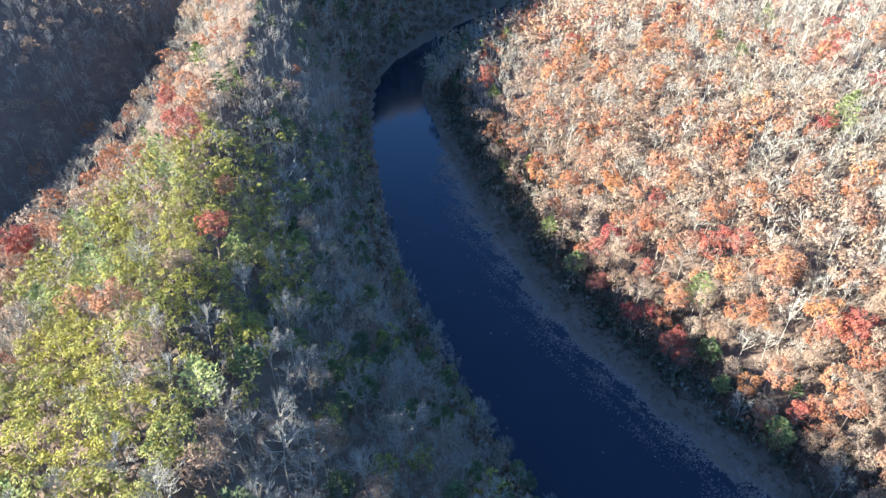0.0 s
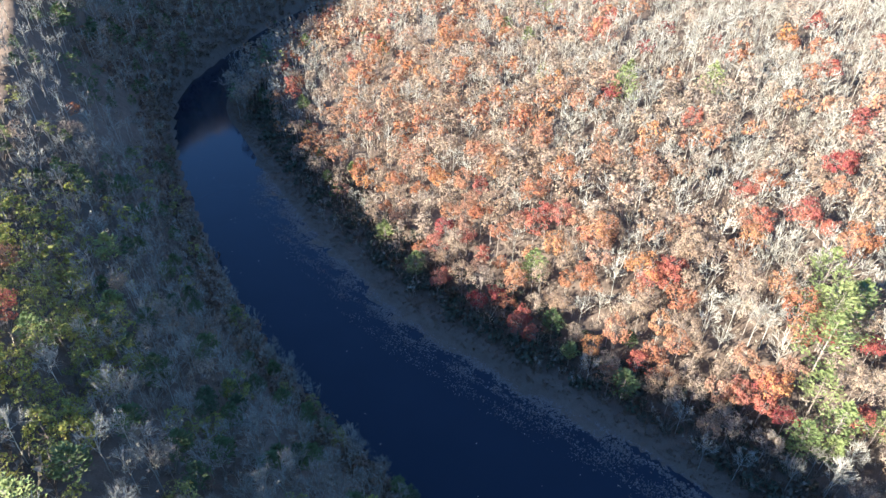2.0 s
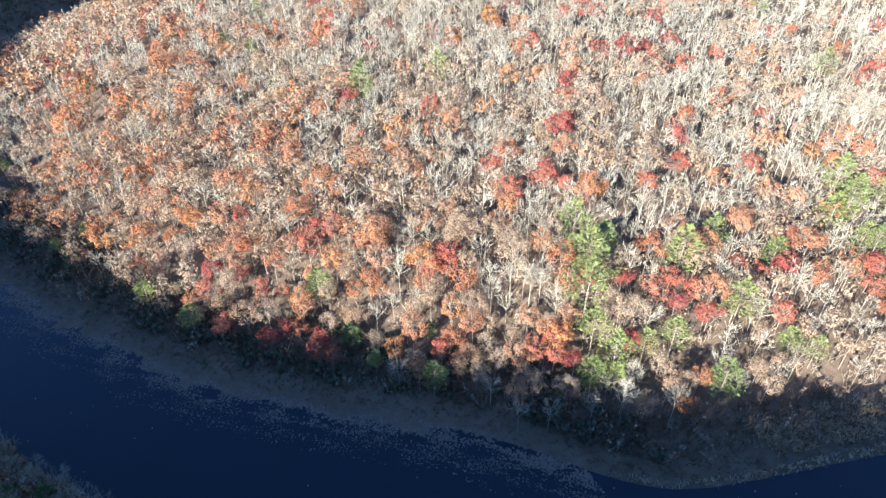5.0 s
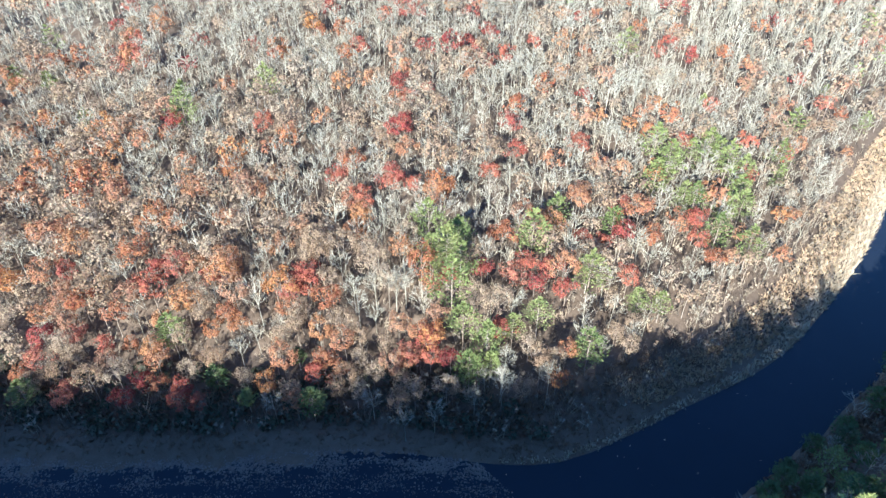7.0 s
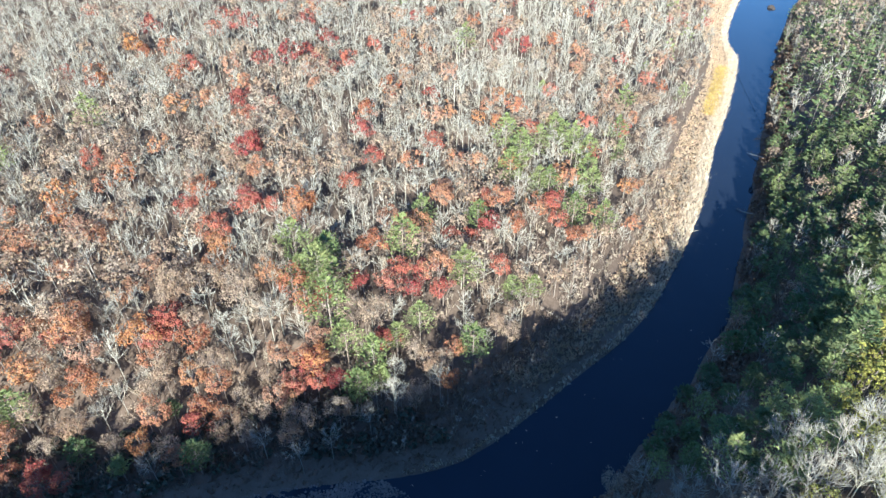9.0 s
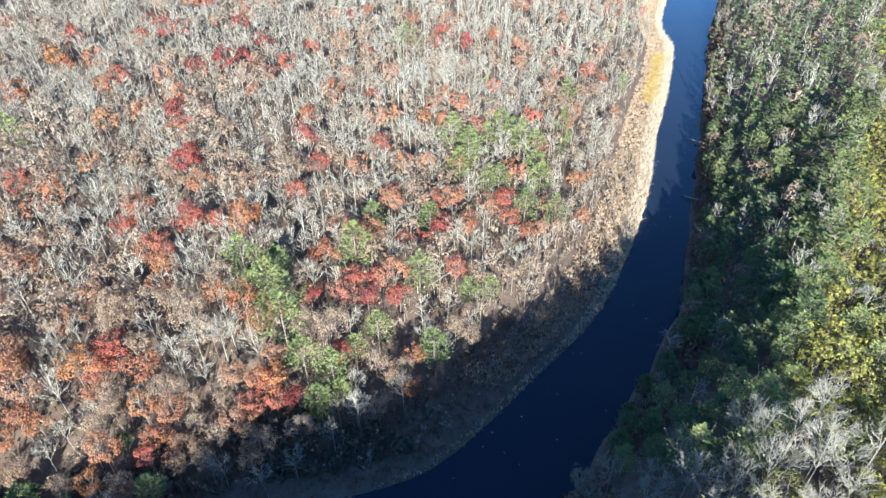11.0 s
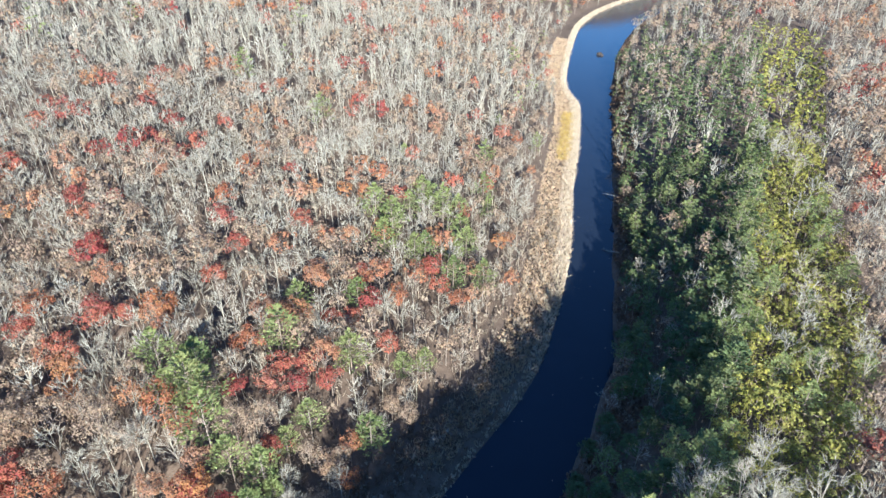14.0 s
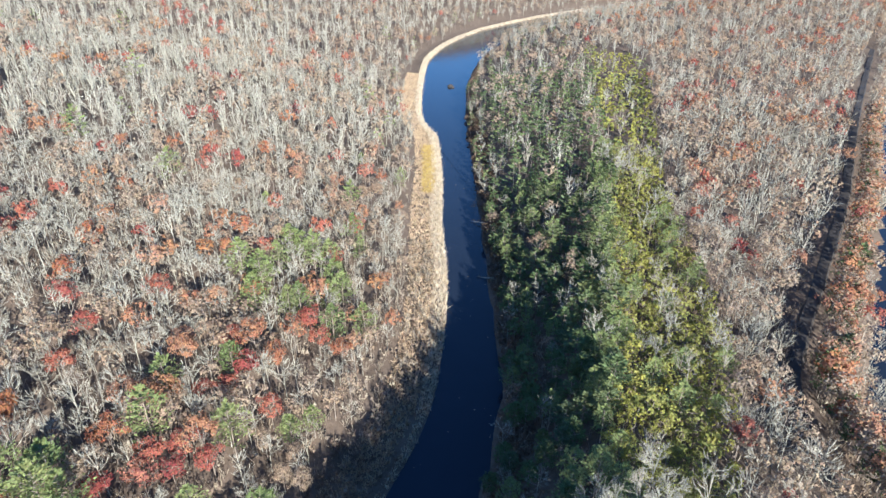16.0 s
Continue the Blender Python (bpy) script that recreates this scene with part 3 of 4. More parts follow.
def kind_at(x, y, di, dn, dc, u, v):
    """What grows at a place: u and v are random numbers from 0 to 1."""
    if di > 0:
        warm = math.exp(-(((x - 10) / 75) ** 2)) * math.exp(-max(0, di - 70) ** 2 / 3200)
        patch = 0.5 + 0.5 * float(fbm(x, y, 46, 2, 4.0))
        p_rust = 0.03 + 0.36 * warm * (0.1 + 1.1 * patch) + 0.10 * max(0, patch - 0.62)
        p_red = 0.015 + 0.16 * max(0, patch - 0.55)
        p_tan = 0.24 + 0.30 * warm - 0.13 * min(1, di / 150)
        if di < 22 and u > 0.85 and x < 72:
            return "hemlock"
        if u < p_rust:
            return "rust"
        if u < p_rust + p_red:
            return "red"
        if u < p_rust + p_red + p_tan:
            return "tan"
        return "pine" if v < 0.012 else "bare"
    if band_at(x, y, dc):
        if x <= 40:
            return "olive" if u < 0.80 else ("bare" if v < 0.6 else ("tan" if v < 0.8 else ("rust" if v < 0.92 else "pine")))
        if x < 92 and u > 0.45:
            return "bare"
        if dc > 1:
            return "pine" if u < 0.34 else ("olive" if u < 0.48 else ("hemlock" if u < 0.88 else "bare"))
        return "olive" if u < 0.87 else ("pine" if u < 0.92 else "bare")
    if dc > 0 and x > 40:
        green = 0.85 * (x > 80) * max(0.0, 1 - max(0, x - 330) / 260)
        return "pine" if u < 0.02 + 0.2 * green else ("hemlock" if u < 0.08 + 0.85 * green else ("tan" if v < (0.15 if x < 330 else 0.4) else "bare"))
    if dc > 0 and y > 230:
        return "hemlock" if u < 0.22 else ("tan" if u < 0.40 else "bare")
    if dc > 0:
        return "olive" if u < 0.05 else ("tan" if u < 0.10 else ("hemlock" if u > 0.84 else "bare"))
    if x > 60:
        return "tan" if u < 0.36 else ("rust" if u < 0.42 else ("red" if u < 0.46 else "bare"))
    return "rust" if u < 0.16 and dc > -45 else ("tan" if u < 0.40 else "bare")


rng = np.random.default_rng(7)
CENTRE, HEART = np.array([45.0, 55.0]), np.array([8.0, 28.0])
spots = []


def sow(x0, x1, y0, y1, step, inside):
    nx, ny = int((x1 - x0) / step), int((y1 - y0) / step)
    gx, gy = np.meshgrid(np.arange(nx), np.arange(ny))
    gx = x0 + (gx + 0.5 * (gy % 2) + rng.uniform(-0.38, 0.38, gx.shape)) * step
    gy = y0 + (gy + rng.uniform(-0.38, 0.38, gy.shape)) * step
    x, y = gx.ravel(), gy.ravel()
    keep = inside(x, y)
    return np.stack([x[keep], y[keep]], 1)


def seen_side(x, y):
    """The part of the valley that the flight looks over: not the hidden country behind it."""
    return (y > -60 - 0.62 * np.maximum(x - 60, 0)) & (y > -95 - 0.9 * (x + 60)) & (y < np.where(x < 0, 450, np.minimum(340 + 0.45 * x, 420 - 0.9 * (x - 620))))


def radius(x, y):
    return np.hypot(x - CENTRE[0], y - CENTRE[1])


def belt(x, y):
    return band_at(x, y, offset(np.stack([x, y], 1), CREST)[0]) & (np.minimum(x, 300) == x)


def scrub(x, y):
    """The steep bank below the ridge, with small trees close together."""
    xy = np.stack([np.ravel(x), np.ravel(y)], 1)
    return (np.ravel(x) < 75) & (offset(xy, NEAR)[0] < 0) & (offset(xy, CREST)[0] > -45) & (np.ravel(y) < 235)


near_xy = np.vstack([sow(-190, 290, -140, 290, 5.2, lambda x, y: (radius(x, y) < 190) & seen_side(x, y) & ~belt(x, y) & ~scrub(x, y)),
                     sow(-190, 80, -60, 240, 3.8, lambda x, y: (radius(x, y) < 190) & seen_side(x, y) & ~belt(x, y) & scrub(x, y)),
                     sow(-150, 300, -100, 140, 3.7, lambda x, y: (radius(x, y) < 290) & seen_side(x, y) & belt(x, y))])
def west(x, y):
    return (x < 60) & (y > 150 - 0.6 * (x + 60)) & (radius(x, y) >= 235)


north_xy = sow(-330, 60, 60, 540, 5.5, lambda x, y: west(x, y) & (x > -300 + 0.25 * (y - 60)))
mid_xy = sow(-360, 470, -260, 460, 5.8, lambda x, y: (radius(x, y) >= 190) & (radius(x, y) < 235) & seen_side(x, y) & ~belt(x, y))
far_xy = np.vstack([sow(-420, 520, -450, 520, 6.2, lambda x, y: (radius(x, y) >= 235) & (radius(x, y) < 420) & seen_side(x, y) & ~belt(x, y) & ~west(x, y) & (x > -300)),
                    sow(-420, 1250, -800, 780, 8.8, lambda x, y: (radius(x, y) >= 420) & (radius(x, y) < 1050) & seen_side(x, y) & (x > 60))])

special = []
for kind, places in (("pine", WHITE_PINES), ("young_pine", SMALL_PINES + RIDGE_GREEN[:3]), ("olive", RIDGE_GREEN[3:]), ("red", REDS + MORE_REDS + BACK_SLOPE[::2]),
                     ("rust", RUSTS + MORE_RUSTS + BACK_SLOPE[1::2]), ("bare", [(54, 69), (60, 66)])):
    for x, y in places:
        special.append((x, y, kind))
for a, c in zip(TRACK[1:-2], TRACK[2:-1]):  # close rows on the track's sunny side, hemlocks mixed in, added to shade it
    n = int(np.linalg.norm(c - a) / 2.7)
    side = np.array([c[1] - a[1], a[0] - c[0]]) / np.linalg.norm(c - a)
    for k in range(n):
        for away in (6.2, 9.4):
            spot = a + (c - a) * (k + (away > 7) * 0.5) / n + side * away
            special.append((spot[0], spot[1], ("rust", "hemlock", "tan", "tan")[k % 4]))
sp = np.array([(s[0], s[1]) for s in special], float)

for level, xy in ((2, near_xy), (1, mid_xy), (0, np.vstack([far_xy, north_xy]))):
    di, dn, dc, hc, db = lie(xy[:, 0], xy[:, 1])
    zz = height(xy[:, 0], xy[:, 1])
    track = np.abs(offset(xy, TRACK)[0])
    close = np.sqrt(((xy[:, None] - sp[None]) ** 2).sum(-1)).min(1)
    draw = rng.uniform(0, 1, (len(xy), 3))
    wet = (zz < 0.3)
    meadow = (di > 0) & (xy[:, 1] < 250) & (di < np.interp(xy[:, 0], (-60, -10, 8, 30, 60, 75, 110, 140, 200, 270, 400), (11, 11, 8, 6, 7, 12, 16, 16, 15, 17, 12)))
    for n in range(len(xy)):
        if wet[n] or meadow[n] or track[n] < 5.2 or close[n] < 3.6 or (dn[n] > 0 and dn[n] < 1.2):
            continue
        x, y = xy[n]
        if level == 0 and x < -90 and radius(x, y) < 330:
            level_here = 1
        else:
            level_here = level
        spots.append((x, y, zz[n], kind_at(x, y, di[n], dn[n], dc[n], draw[n, 0], draw[n, 1]), level_here, draw[n, 2], di[n], dn[n]))
sz = height(sp[:, 0], sp[:, 1])
sdi, sdn = lie(sp[:, 0], sp[:, 1])[:2]
for (x, y, kind), z, a, b in zip(special, sz, sdi, sdn):
    if z > 0.3:
        r = radius(x, y)
        spots.append((x, y, z, kind, 2 if r < 190 else (1 if r < 400 else 0), (x * 0.37 + y * 0.73) % 1, a, b))

LIMIT = {"bare": 280, "tan": 220, "rust": 170, "red": 70, "pine": 130, "olive": 220, "hemlock": 120, "young_pine": 60}


def tree_of(kind, n):
    """One tree: an Empty at its foot with trunk and crown."""
    bark, foliage, name, label, group = LOOK[kind]
    wood, leaf = KINDS[kind, 2][n]
    ob = tagged(new(name), label, "tree", group)
    trunk = new("trunk", mesh_of("trunk", *wood, [M[bark]]))
    trunk.parent = ob
    if foliage:
        crown = new("crown", mesh_of("crown", *leaf, [M[foliage]]))
        crown.parent = ob
    return ob


masters = {}
rest = {}
for kind in LOOK:
    mine = sorted((s for s in spots if s[3] == kind), key=lambda s: math.hypot(s[0] - HEART[0], s[1] - HEART[1]))
    for n, (x, y, z, _, level, u, di, dn) in enumerate(mine):
        size = 0.74 + 0.32 * u
        if kind in ("bare", "tan", "rust", "hemlock") and dn > 0 and x < 75 and y < 235:
            size *= 0.72
        if kind == "pine" and dn > 0:
            size *= 0.7
        if (0 < di < 32 and y < 240) or 0 < dn < 14:
            size *= 0.80
        turn = u * 977 % 360
        m = Matrix.Translation((x, y, z)) @ Matrix.Rotation(radians(turn), 4, "Z") @ Matrix.Diagonal((size, size, size * (0.92 + 0.16 * (u * 37 % 1)), 1))
        if n < LIMIT[kind]:
            which = n % len(KINDS[kind, 2])
            if (kind, which) not in masters:
                ob = masters[kind, which] = tree_of(kind, which)
            else:
                ob = copy_thing(masters[kind, which], Matrix())
            ob.matrix_basis = m
        else:
            fine = math.hypot(x - HEART[0], y - HEART[1]) < {"bare": 98, "olive": 115, "pine": 215}.get(kind, 0)
            rest.setdefault((kind, 2 if fine else min(level, 1)), []).append((x, y, z, radians(turn), size, u))

STUFF = {"bare": "leafless grey forest on the slopes", "tan": "tan-brown autumn oak forest on the slopes", "rust": "rust-orange oaks scattered through the forest",
         "red": "deep red maples scattered through the forest", "pine": "green white pines among the far woods", "olive": "olive-yellow pines along the ridge",
         "hemlock": "dark green hemlocks in the understorey", "young_pine": "young green pines among the far woods"}
for (kind, level), places in rest.items():
    bark, foliage, name, label, group = LOOK[kind]
    p = np.array(places)
    shapes = KINDS[kind, level]
    V, F, I, T, total = [], [], [], [], 0
    for s, (wood, leaf) in enumerate(shapes):
        q = p[np.arange(len(p)) % len(shapes) == s]
        v = np.vstack([wood[0], leaf[0]])
        f = np.vstack([wood[1], leaf[1] + len(wood[0])])
        c, sn = np.cos(q[:, 3])[:, None], np.sin(q[:, 3])[:, None]
        k = q[:, 4][:, None]
        at = np.stack([(v[:, 0] * c - v[:, 1] * sn) * k + q[:, :1], (v[:, 0] * sn + v[:, 1] * c) * k + q[:, 1:2], v[:, 2] * k + q[:, 2:3]], -1)
        V.append(at.reshape(-1, 3))
        F.append((f[None] + (np.arange(len(q)) * len(v))[:, None, None] + total).reshape(-1, 3))
        I.append(np.tile(np.r_[np.zeros(len(wood[1]), int), np.ones(len(leaf[1]), int)], len(q)))
        T.append(np.repeat((q[:, 5] * 61) % 1, len(v)))
        total += len(v) * len(q)
    me = mesh_of("forest", np.vstack(V), np.vstack(F), [M[bark], M[foliage or bark]], np.concatenate(I), np.concatenate(T))
    tagged(new("forest", me), STUFF[kind], "forest", kind="stuff")


# ---- undergrowth: saplings and brush below the trees ----
def sapling(seed, stems=13):
    r = np.random.default_rng(seed)
    part = Part()
    a = np.c_[r.normal(size=(stems, 2)) * 0.5, r.uniform(-0.2, 1.2, stems)]
    c = a * np.array([1, 1, 1]) + np.c_[r.normal(size=(stems, 2)) * 1.1, r.uniform(1.6, 4.4, stems)]
    part.slivers(a, c, np.full(stems, 0.16), r)
    k = r.integers(0, stems, 9)
    part.leaves(a[k] + (c[k] - a[k]) * r.uniform(0.4, 1.0, (9, 1)), np.full(9, 0.7), r)
    return part.get()


def scatter(name, shapes, xy, mat, label, category, seed, lo=0.6, hi=1.3):
    """Many copies of a few shapes in one mesh, too many to count."""
    r = np.random.default_rng(seed)
    V, F, T, total = [], [], [], 0
    z = height(xy[:, 0], xy[:, 1])
    for s, (v, f) in enumerate(shapes):
        pick = np.arange(len(xy)) % len(shapes) == s
        q, zq = xy[pick], z[pick]
        turn, size = r.uniform(0, 6.28, (len(q), 1)), r.uniform(lo, hi, (len(q), 1))
        c, sn = np.cos(turn), np.sin(turn)
        at = np.stack([(v[:, 0] * c - v[:, 1] * sn) * size + q[:, :1], (v[:, 0] * sn + v[:, 1] * c) * size + q[:, 1:2], v[:, 2] * size + zq[:, None]], -1)
        V.append(at.reshape(-1, 3))
        F.append((f[None] + (np.arange(len(q)) * len(v))[:, None, None] + total).reshape(-1, 3))
        T.append(np.repeat(r.uniform(0, 1, len(q)), len(v)))
        total += len(v) * len(q)
    tagged(new(name, mesh_of(name, np.vstack(V), np.vstack(F), [M[mat]], tint=np.concatenate(T))), label, category, kind="stuff")


def wooded(xy):
    di, dn, dc, hc, db = lie(xy[:, 0], xy[:, 1])
    free = np.abs(offset(xy, TRACK)[0]) > 2.6
    return xy[((di > 5) | ((dn > 1.5) & ((db > 1) | (dc > 0)))) & free]


low = wooded(np.vstack([sow(-190, 290, -140, 290, 4.0, lambda x, y: (radius(x, y) < 190) & seen_side(x, y)),
                        sow(-300, 470, -260, 460, 8.5, lambda x, y: (radius(x, y) >= 190) & (radius(x, y) < 235) & seen_side(x, y))]))
scatter("undergrowth", [sapling(s) for s in range(201, 206)], low, "under", "brown saplings and brush under the trees", "undergrowth", 21)


def shrub(seed, n=46):
    """A low rounded bush of leafy sprays."""
    r = np.random.default_rng(seed)
    part = Part()
    d = r.normal(size=(n, 3))
    d = d / np.linalg.norm(d, axis=1)[:, None] * r.uniform(0.5, 1.0, (n, 1)) ** 0.5
    part.leaves(d * np.array([1.5, 1.5, 1.1]) + np.array([0, 0, 1.0]), np.full(n, 0.62), r, d)
    return part.get()


edge = sow(-75, 80, 30, 300, 2.6, lambda x, y: radius(x, y) < 260)
edge_di = lie(edge[:, 0], edge[:, 1])[0]
edge = edge[(edge_di > 6) & (edge_di < 22) & (fbm(edge[:, 0], edge[:, 1], 17, 2, 1.0) > -0.35)]
scatter("bank_shrubs", [shrub(s) for s in range(301, 305)], edge, "dark_shrub", "dense dark evergreen shrubs at the forest edge", "shrubs", 23, 0.6, 1.7)
near_edge = sow(-180, 420, -10, 520, 3.1, lambda x, y: radius(x, y) < 460)
near_dn = lie(near_edge[:, 0], near_edge[:, 1])[1]
near_edge = near_edge[(near_dn > 0.1) & (near_dn < np.where(near_edge[:, 1] > 240, 26, 9))]
scatter("bank_shrubs", [shrub(s) for s in range(311, 315)], near_edge, "shrub", "brown leafless shrubs leaning over the shaded river bank", "shrubs", 24, 0.6, 1.6)


# ---- banks: dry reeds, brush, stony shoal ----
def along(line, n, lo, hi, seed, span, many=6):
    """Random places beside a line, lo to hi metres to its left, for a stretch of its x."""
    r = np.random.default_rng(seed)
    s = np.r_[0, np.cumsum(np.linalg.norm(np.diff(line[:, :2], axis=0), axis=1))]
    near = line[:, :2]
    u = r.uniform(0, s[-1], n * many)
    x, y = np.interp(u, s, near[:, 0]), np.interp(u, s, near[:, 1])
    t = np.gradient(near, axis=0)
    t /= np.linalg.norm(t, axis=1)[:, None]
    tx, ty = np.interp(u, s, t[:, 0]), np.interp(u, s, t[:, 1])
    d = r.uniform(0, 1, n * many)
    d = lo + (hi - lo) * d
    p = np.stack([x - ty * d, y + tx * d], 1)
    keep = span(p[:, 0], p[:, 1])
    return p[keep][:n], d[keep][:n]


def blades(name, p, tall, width, mat, seed, label, category, each=5, fan=0.35):
    r = np.random.default_rng(seed)
    k = np.repeat(np.arange(len(p)), each)
    z = height(p[:, 0], p[:, 1])
    a = np.stack([p[k, 0], p[k, 1], z[k]], 1) + np.c_[r.normal(size=(len(k), 2)) * 0.3, np.full(len(k), -0.1)]
    t = tall[k] * r.uniform(0.6, 1.1, len(k))
    b = a + np.c_[r.normal(size=(len(k), 2)) * fan * t[:, None], t]
    part = Part()
    part.slivers(a, b, np.full(len(k), width), r)
    v, f = part.get()
    tint = np.tile(((p[k, 0] * 0.21 + p[k, 1] * 0.13 + r.uniform(0, 0.6, len(k))) % 1), 3)
    tagged(new(name, mesh_of(name, v, f, [M[mat]], tint=tint)), label, category, kind="stuff")


p, d = along(INNER, 13000, 0.1, 6.0, 3, lambda x, y: (x > 66) & (x < 880))
keep = d < np.interp(p[:, 0], (66, 130, 165, 378, 392, 880), (1.3, 2.0, 5.2, 5.2, 3.4, 6.0))
p, d = p[keep], d[keep]
blades("reeds", p, np.interp(p[:, 0], (66, 150, 190), (0.9, 1.2, 2.1)) - 0.1 * d, 0.30, "reed", 4, "tall pale dry reeds along the water", "reeds", 5)
p, d = along(INNER, 9000, 3.8, 14, 13, lambda x, y: (x > 100) & (x < 520))
blades("sedge", p, np.full(len(p), 1.2), 0.34, "sedge", 14, "golden-brown sedge and brush behind the reeds", "sedge", 5, 0.5)
gold = (p[:, 0] > 285) & (p[:, 0] < 350) & (d < 10)
blades("golden_brush", p[gold], np.full(gold.sum(), 1.7), 0.34, "gold", 15, "patch of golden-yellow brush behind the reeds", "brush", 5, 0.5)
p, d = along(INNER, 6500, 0.5, 17, 5, lambda x, y: ((x < 66) & (x > -110) & (y < 350)) | ((x > 66) & (x < 125)))
blades("bank_brush", p, 0.5 + 0.07 * d, 0.22, "shrub", 6, "low brown brush and dead grass on the river bank", "brush", 5, 0.6)
p, d = along(NEAR, 5000, -7, -0.3, 8, lambda x, y: (x < 620) & (y < 330))
blades("bank_brush", p, np.full(len(p), 1.3), 0.2, "shrub", 9, "brown shoreline brush under overhanging trees", "brush", 5, 0.7)


def shoal(n, seed):
    """Flat stones and drifted plant mats that break the shallow water."""
    p, d = along(INNER, n, -13, 0.6, seed, lambda x, y: (x > -62) & (x < 62) & (y < 215), 14)
    r = np.random.default_rng(seed + 1)
    run, over = p[:, 0] * 0.76 - p[:, 1] * 0.65, p[:, 0] * 0.65 + p[:, 1] * 0.76  # along the flow, and across it
    dens = 0.5 + 0.6 * fbm(run * 0.3, over, 7, 3, 3.0)
    keep = r.uniform(0, 1, len(p)) < np.clip(dens * (1.2 + d / 12.5), 0, 1) ** 1.2
    p, d = p[keep], d[keep]
    m = len(p)
    k = 4
    an = np.arange(k) * 2 * math.pi / k
    s = r.uniform(0.10, 0.32, (m, 1)) * (1 + 0.9 * np.clip((d[:, None] + 7) / 6, 0, 1))
    turn = r.uniform(0, 6.28, (m, 1))
    rad = s * r.uniform(0.6, 1.3, (m, k))
    x, y = rad * np.cos(an), rad * np.sin(an) * r.uniform(0.45, 1.0, (m, 1))
    rim = np.stack([x * np.cos(turn) - y * np.sin(turn) + p[:, :1], x * np.sin(turn) + y * np.cos(turn) + p[:, 1:], np.full((m, k), -0.05)], -1)
    tip = np.c_[p + r.normal(size=(m, 2)) * 0.05, 0.05 + s[:, 0] * 0.35][:, None]
    v = np.concatenate([rim, tip], 1).reshape(-1, 3)
    j = np.arange(k)
    f = np.stack([j, (j + 1) % k, np.full(k, k)], 1)
    f = (f[None] + (np.arange(m) * (k + 1))[:, None, None]).reshape(-1, 3)
    tagged(new("shoal", mesh_of("shoal", v, f, [M["stone"]])), "pale stones and drifted mats in the shallows", "shoal", kind="stuff")


shoal(48000, 12)


# ---- railway bed on the back slope ----
def track_bed():
    line = curve(TRACK, 5)
    a, b = shifted(line, 1.7), shifted(line, -1.7)
    n = len(line)
    za = height(line[:, 0], line[:, 1]) + 0.5
    top = np.vstack([np.c_[a, za], np.c_[b, za]])
    out = np.vstack([np.c_[shifted(line, 3.2), za - 2.2], np.c_[shifted(line, -3.2), za - 2.2]])
    k = np.arange(n - 1)
    q = lambda i, j: np.stack([i + k, j + k, j + k + 1, i + k + 1], 1)
    # the corridor's shade is put into the bed's near-black colour
    bed = new("track_bed", mesh_of("track_bed", np.vstack([top, out]), np.vstack([q(0, n), q(2 * n, 0), q(n, 3 * n)]), [M["ballast"]]))
    tagged(bed, "gravel bed of a disused track, its colour darkened for tree shade", "track bed", kind="structure")


track_bed()


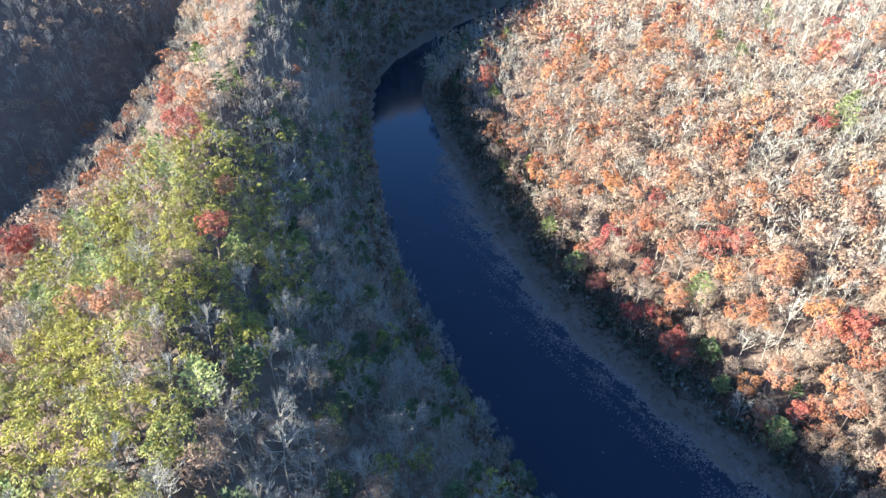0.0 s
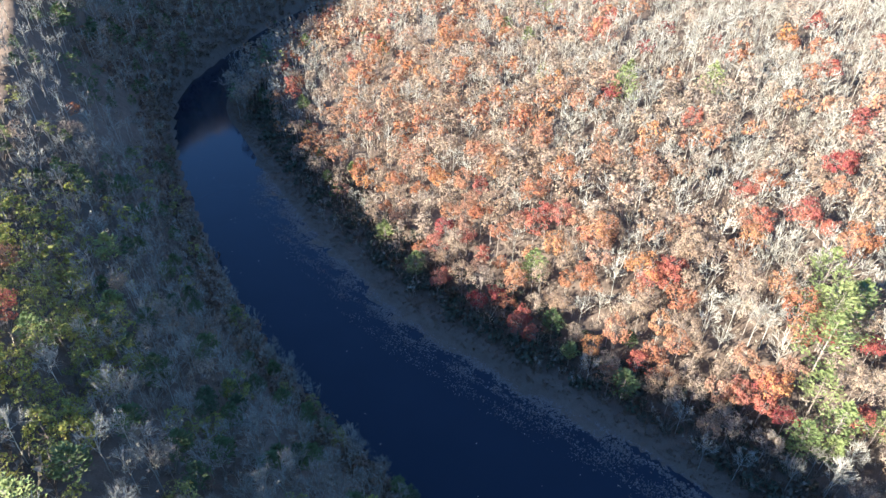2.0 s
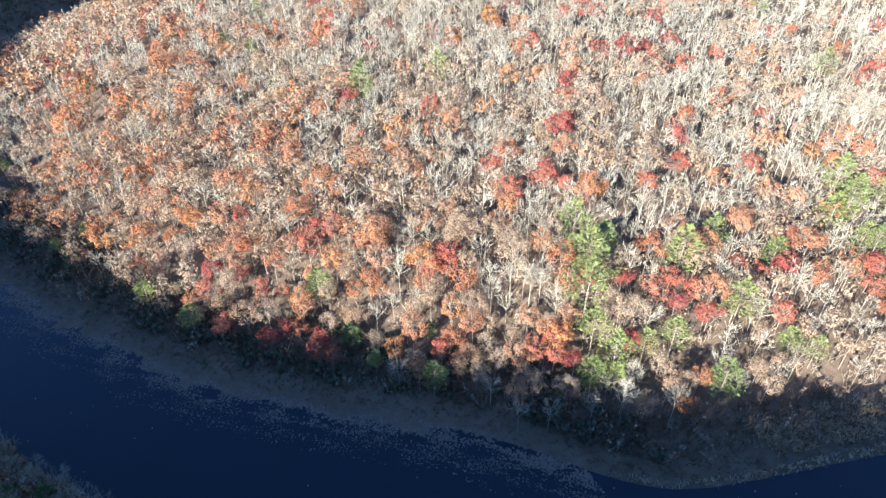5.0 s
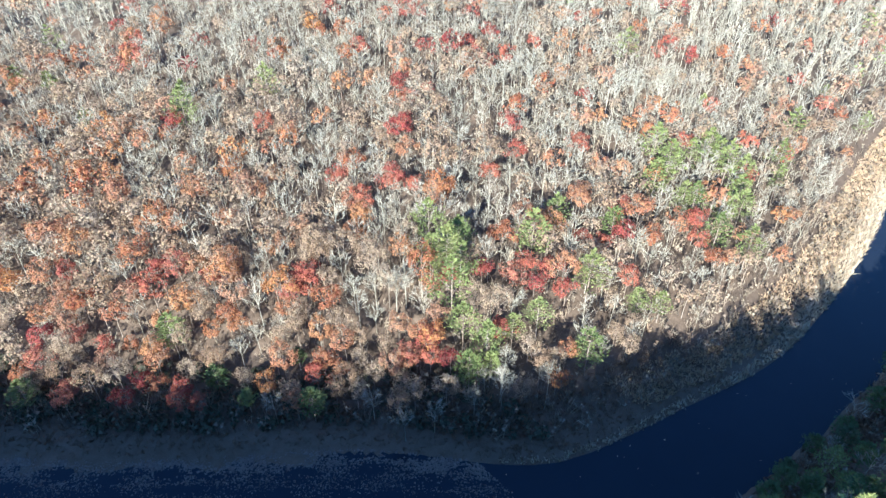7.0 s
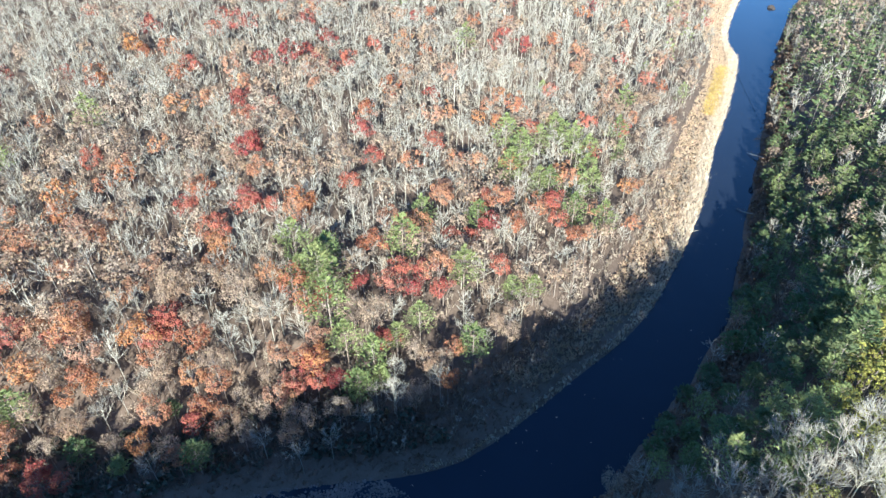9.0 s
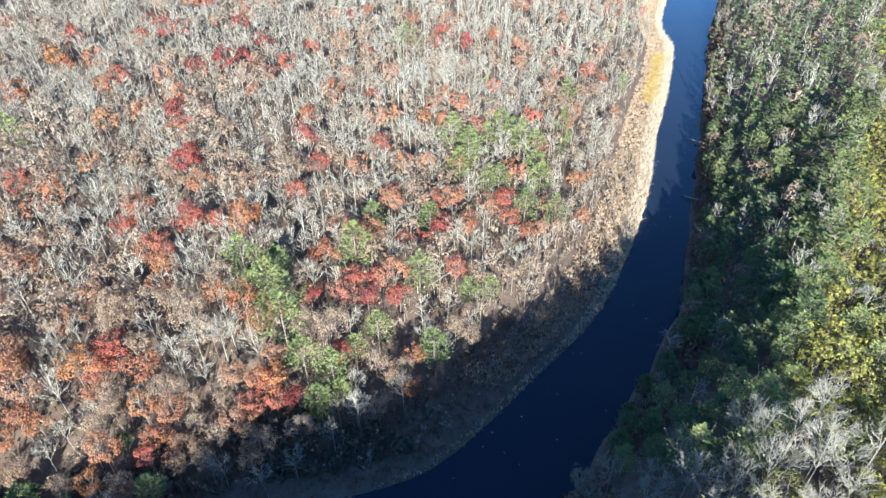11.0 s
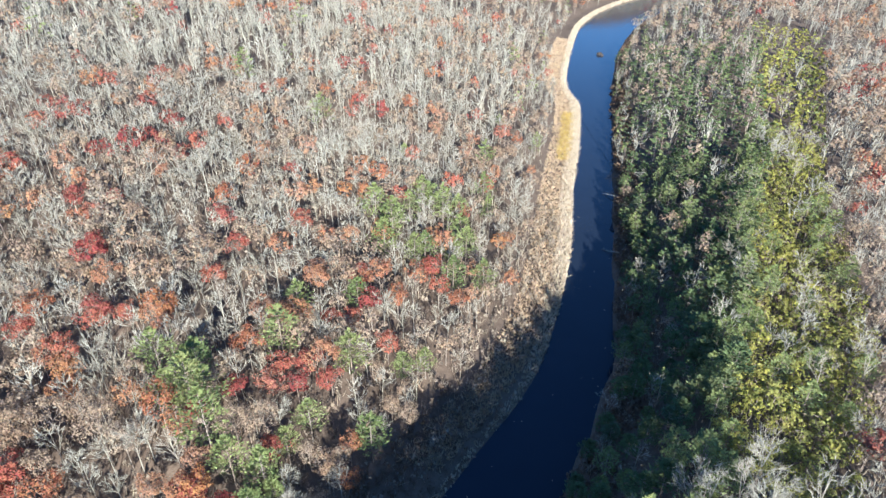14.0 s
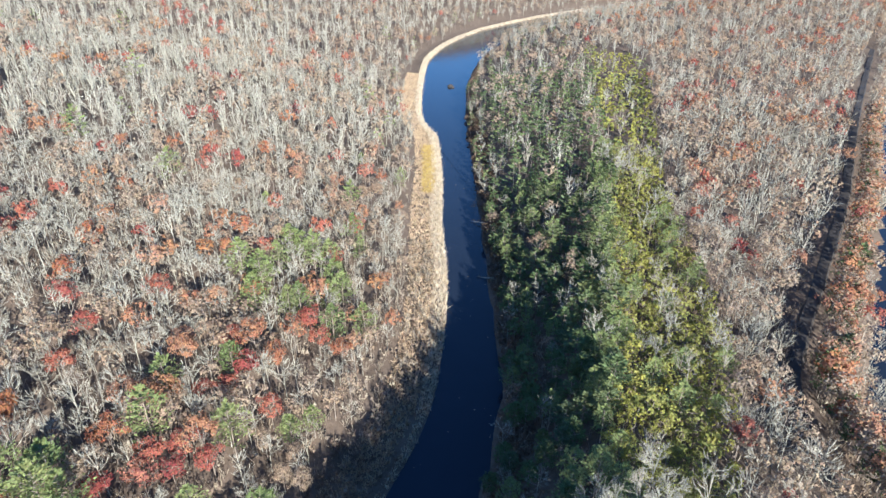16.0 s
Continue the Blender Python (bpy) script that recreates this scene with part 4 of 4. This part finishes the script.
# ---- small things on the water ----
def floating(n, seed):
    """Drifting leaf mats and foam, a hand's width to half a metre each."""
    r = np.random.default_rng(seed)
    p = np.stack([r.uniform(-90, 330, n * 30), r.uniform(0, 240, n * 30)], 1)
    di, dn = lie(p[:, 0], p[:, 1])[:2]
    p = p[(di < -1) & (dn < -1)][:n]
    m, k = len(p), 5
    an = np.arange(k) * 2 * math.pi / k + r.uniform(0, 6, (m, 1))
    rad = r.uniform(0.05, 0.18, (m, 1)) * r.uniform(0.5, 1.4, (m, k))
    rim = np.stack([p[:, :1] + rad * np.cos(an), p[:, 1:] + rad * np.sin(an), np.full((m, k), 0.004)], -1)
    tip = np.c_[p, np.full(m, 0.03)][:, None]
    j = np.arange(k)
    f = (np.stack([j, (j + 1) % k, np.full(k, k)], 1)[None] + (np.arange(m) * (k + 1))[:, None, None]).reshape(-1, 3)
    tagged(new("drift", mesh_of("drift", np.concatenate([rim, tip], 1).reshape(-1, 3), f, [M["reed"]])), "pale leaves and foam drifting on the water", "drift", kind="stuff")


floating(170, 31)


def boulder(x, y, size, seed, label):
    bm = bmesh.new()
    bmesh.ops.create_icosphere(bm, subdivisions=3, radius=size)
    noise.seed_set(seed)
    for v in bm.verts:
        q = v.co / size
        v.co *= 1 + 0.30 * noise.noise(q * 1.6 + Vector((seed, 0, 0))) + 0.10 * noise.noise(q * 5.0)
        v.co.z *= 0.62
    me = bpy.data.meshes.new("boulder")
    bm.to_mesh(me)
    bm.free()
    me.materials.append(M["ballast"])
    ob = tagged(new("boulder", me), label, "rock")
    ob.location = (x, y, 0.15 * size)
    return ob


boulder(486, 41, 2.3, 5, "dark wet boulder standing in the river near the bank")
boulder(483.2, 39.2, 1.2, 8, "small dark rock beside a larger boulder in the river")


def snag(x0, y0, x1, y1, z1, radius_m, seed, label):
    """A fallen trunk with stubs, lying from the bank into the water."""
    r = np.random.default_rng(seed)
    part = Part()
    a = np.array([x0, y0, float(height(x0, y0)[0]) + 0.25])
    c = np.array([x1, y1, z1])
    side = r.normal(size=3) * 0.15
    knots = [a + (c - a) * f + side * math.sin(3.1 * f) for f in (0, 0.35, 0.7, 1.0)]
    rad = [radius_m, radius_m * 0.8, radius_m * 0.5, radius_m * 0.2]
    for k in range(3):
        part.add(*tube(knots[k], knots[k + 1], rad[k], rad[k + 1], 7))
    for _ in range(9):
        f = r.uniform(0.3, 0.98)
        p = a + (c - a) * f
        d = unit(r.normal(size=3) + (c - a) / np.linalg.norm(c - a) + np.array([0, 0, 0.5]))
        part.add(*tube(p, p + d * r.uniform(0.8, 2.4), radius_m * 0.3, 0, 4))
    v, f = part.get()
    base = tuple(a)
    ob = tagged(new("fallen_tree", mesh_of("fallen_tree", v - a, f, [M["bark"]])), label, "dead tree")
    ob.location = base
    return ob


snag(210, 5, 213, 11, 0.2, 0.24, 6, "dark fallen tree reaching into the river")
snag(255, 9, 259, 16, 0.2, 0.22, 7, "dead branches reaching out over the river")
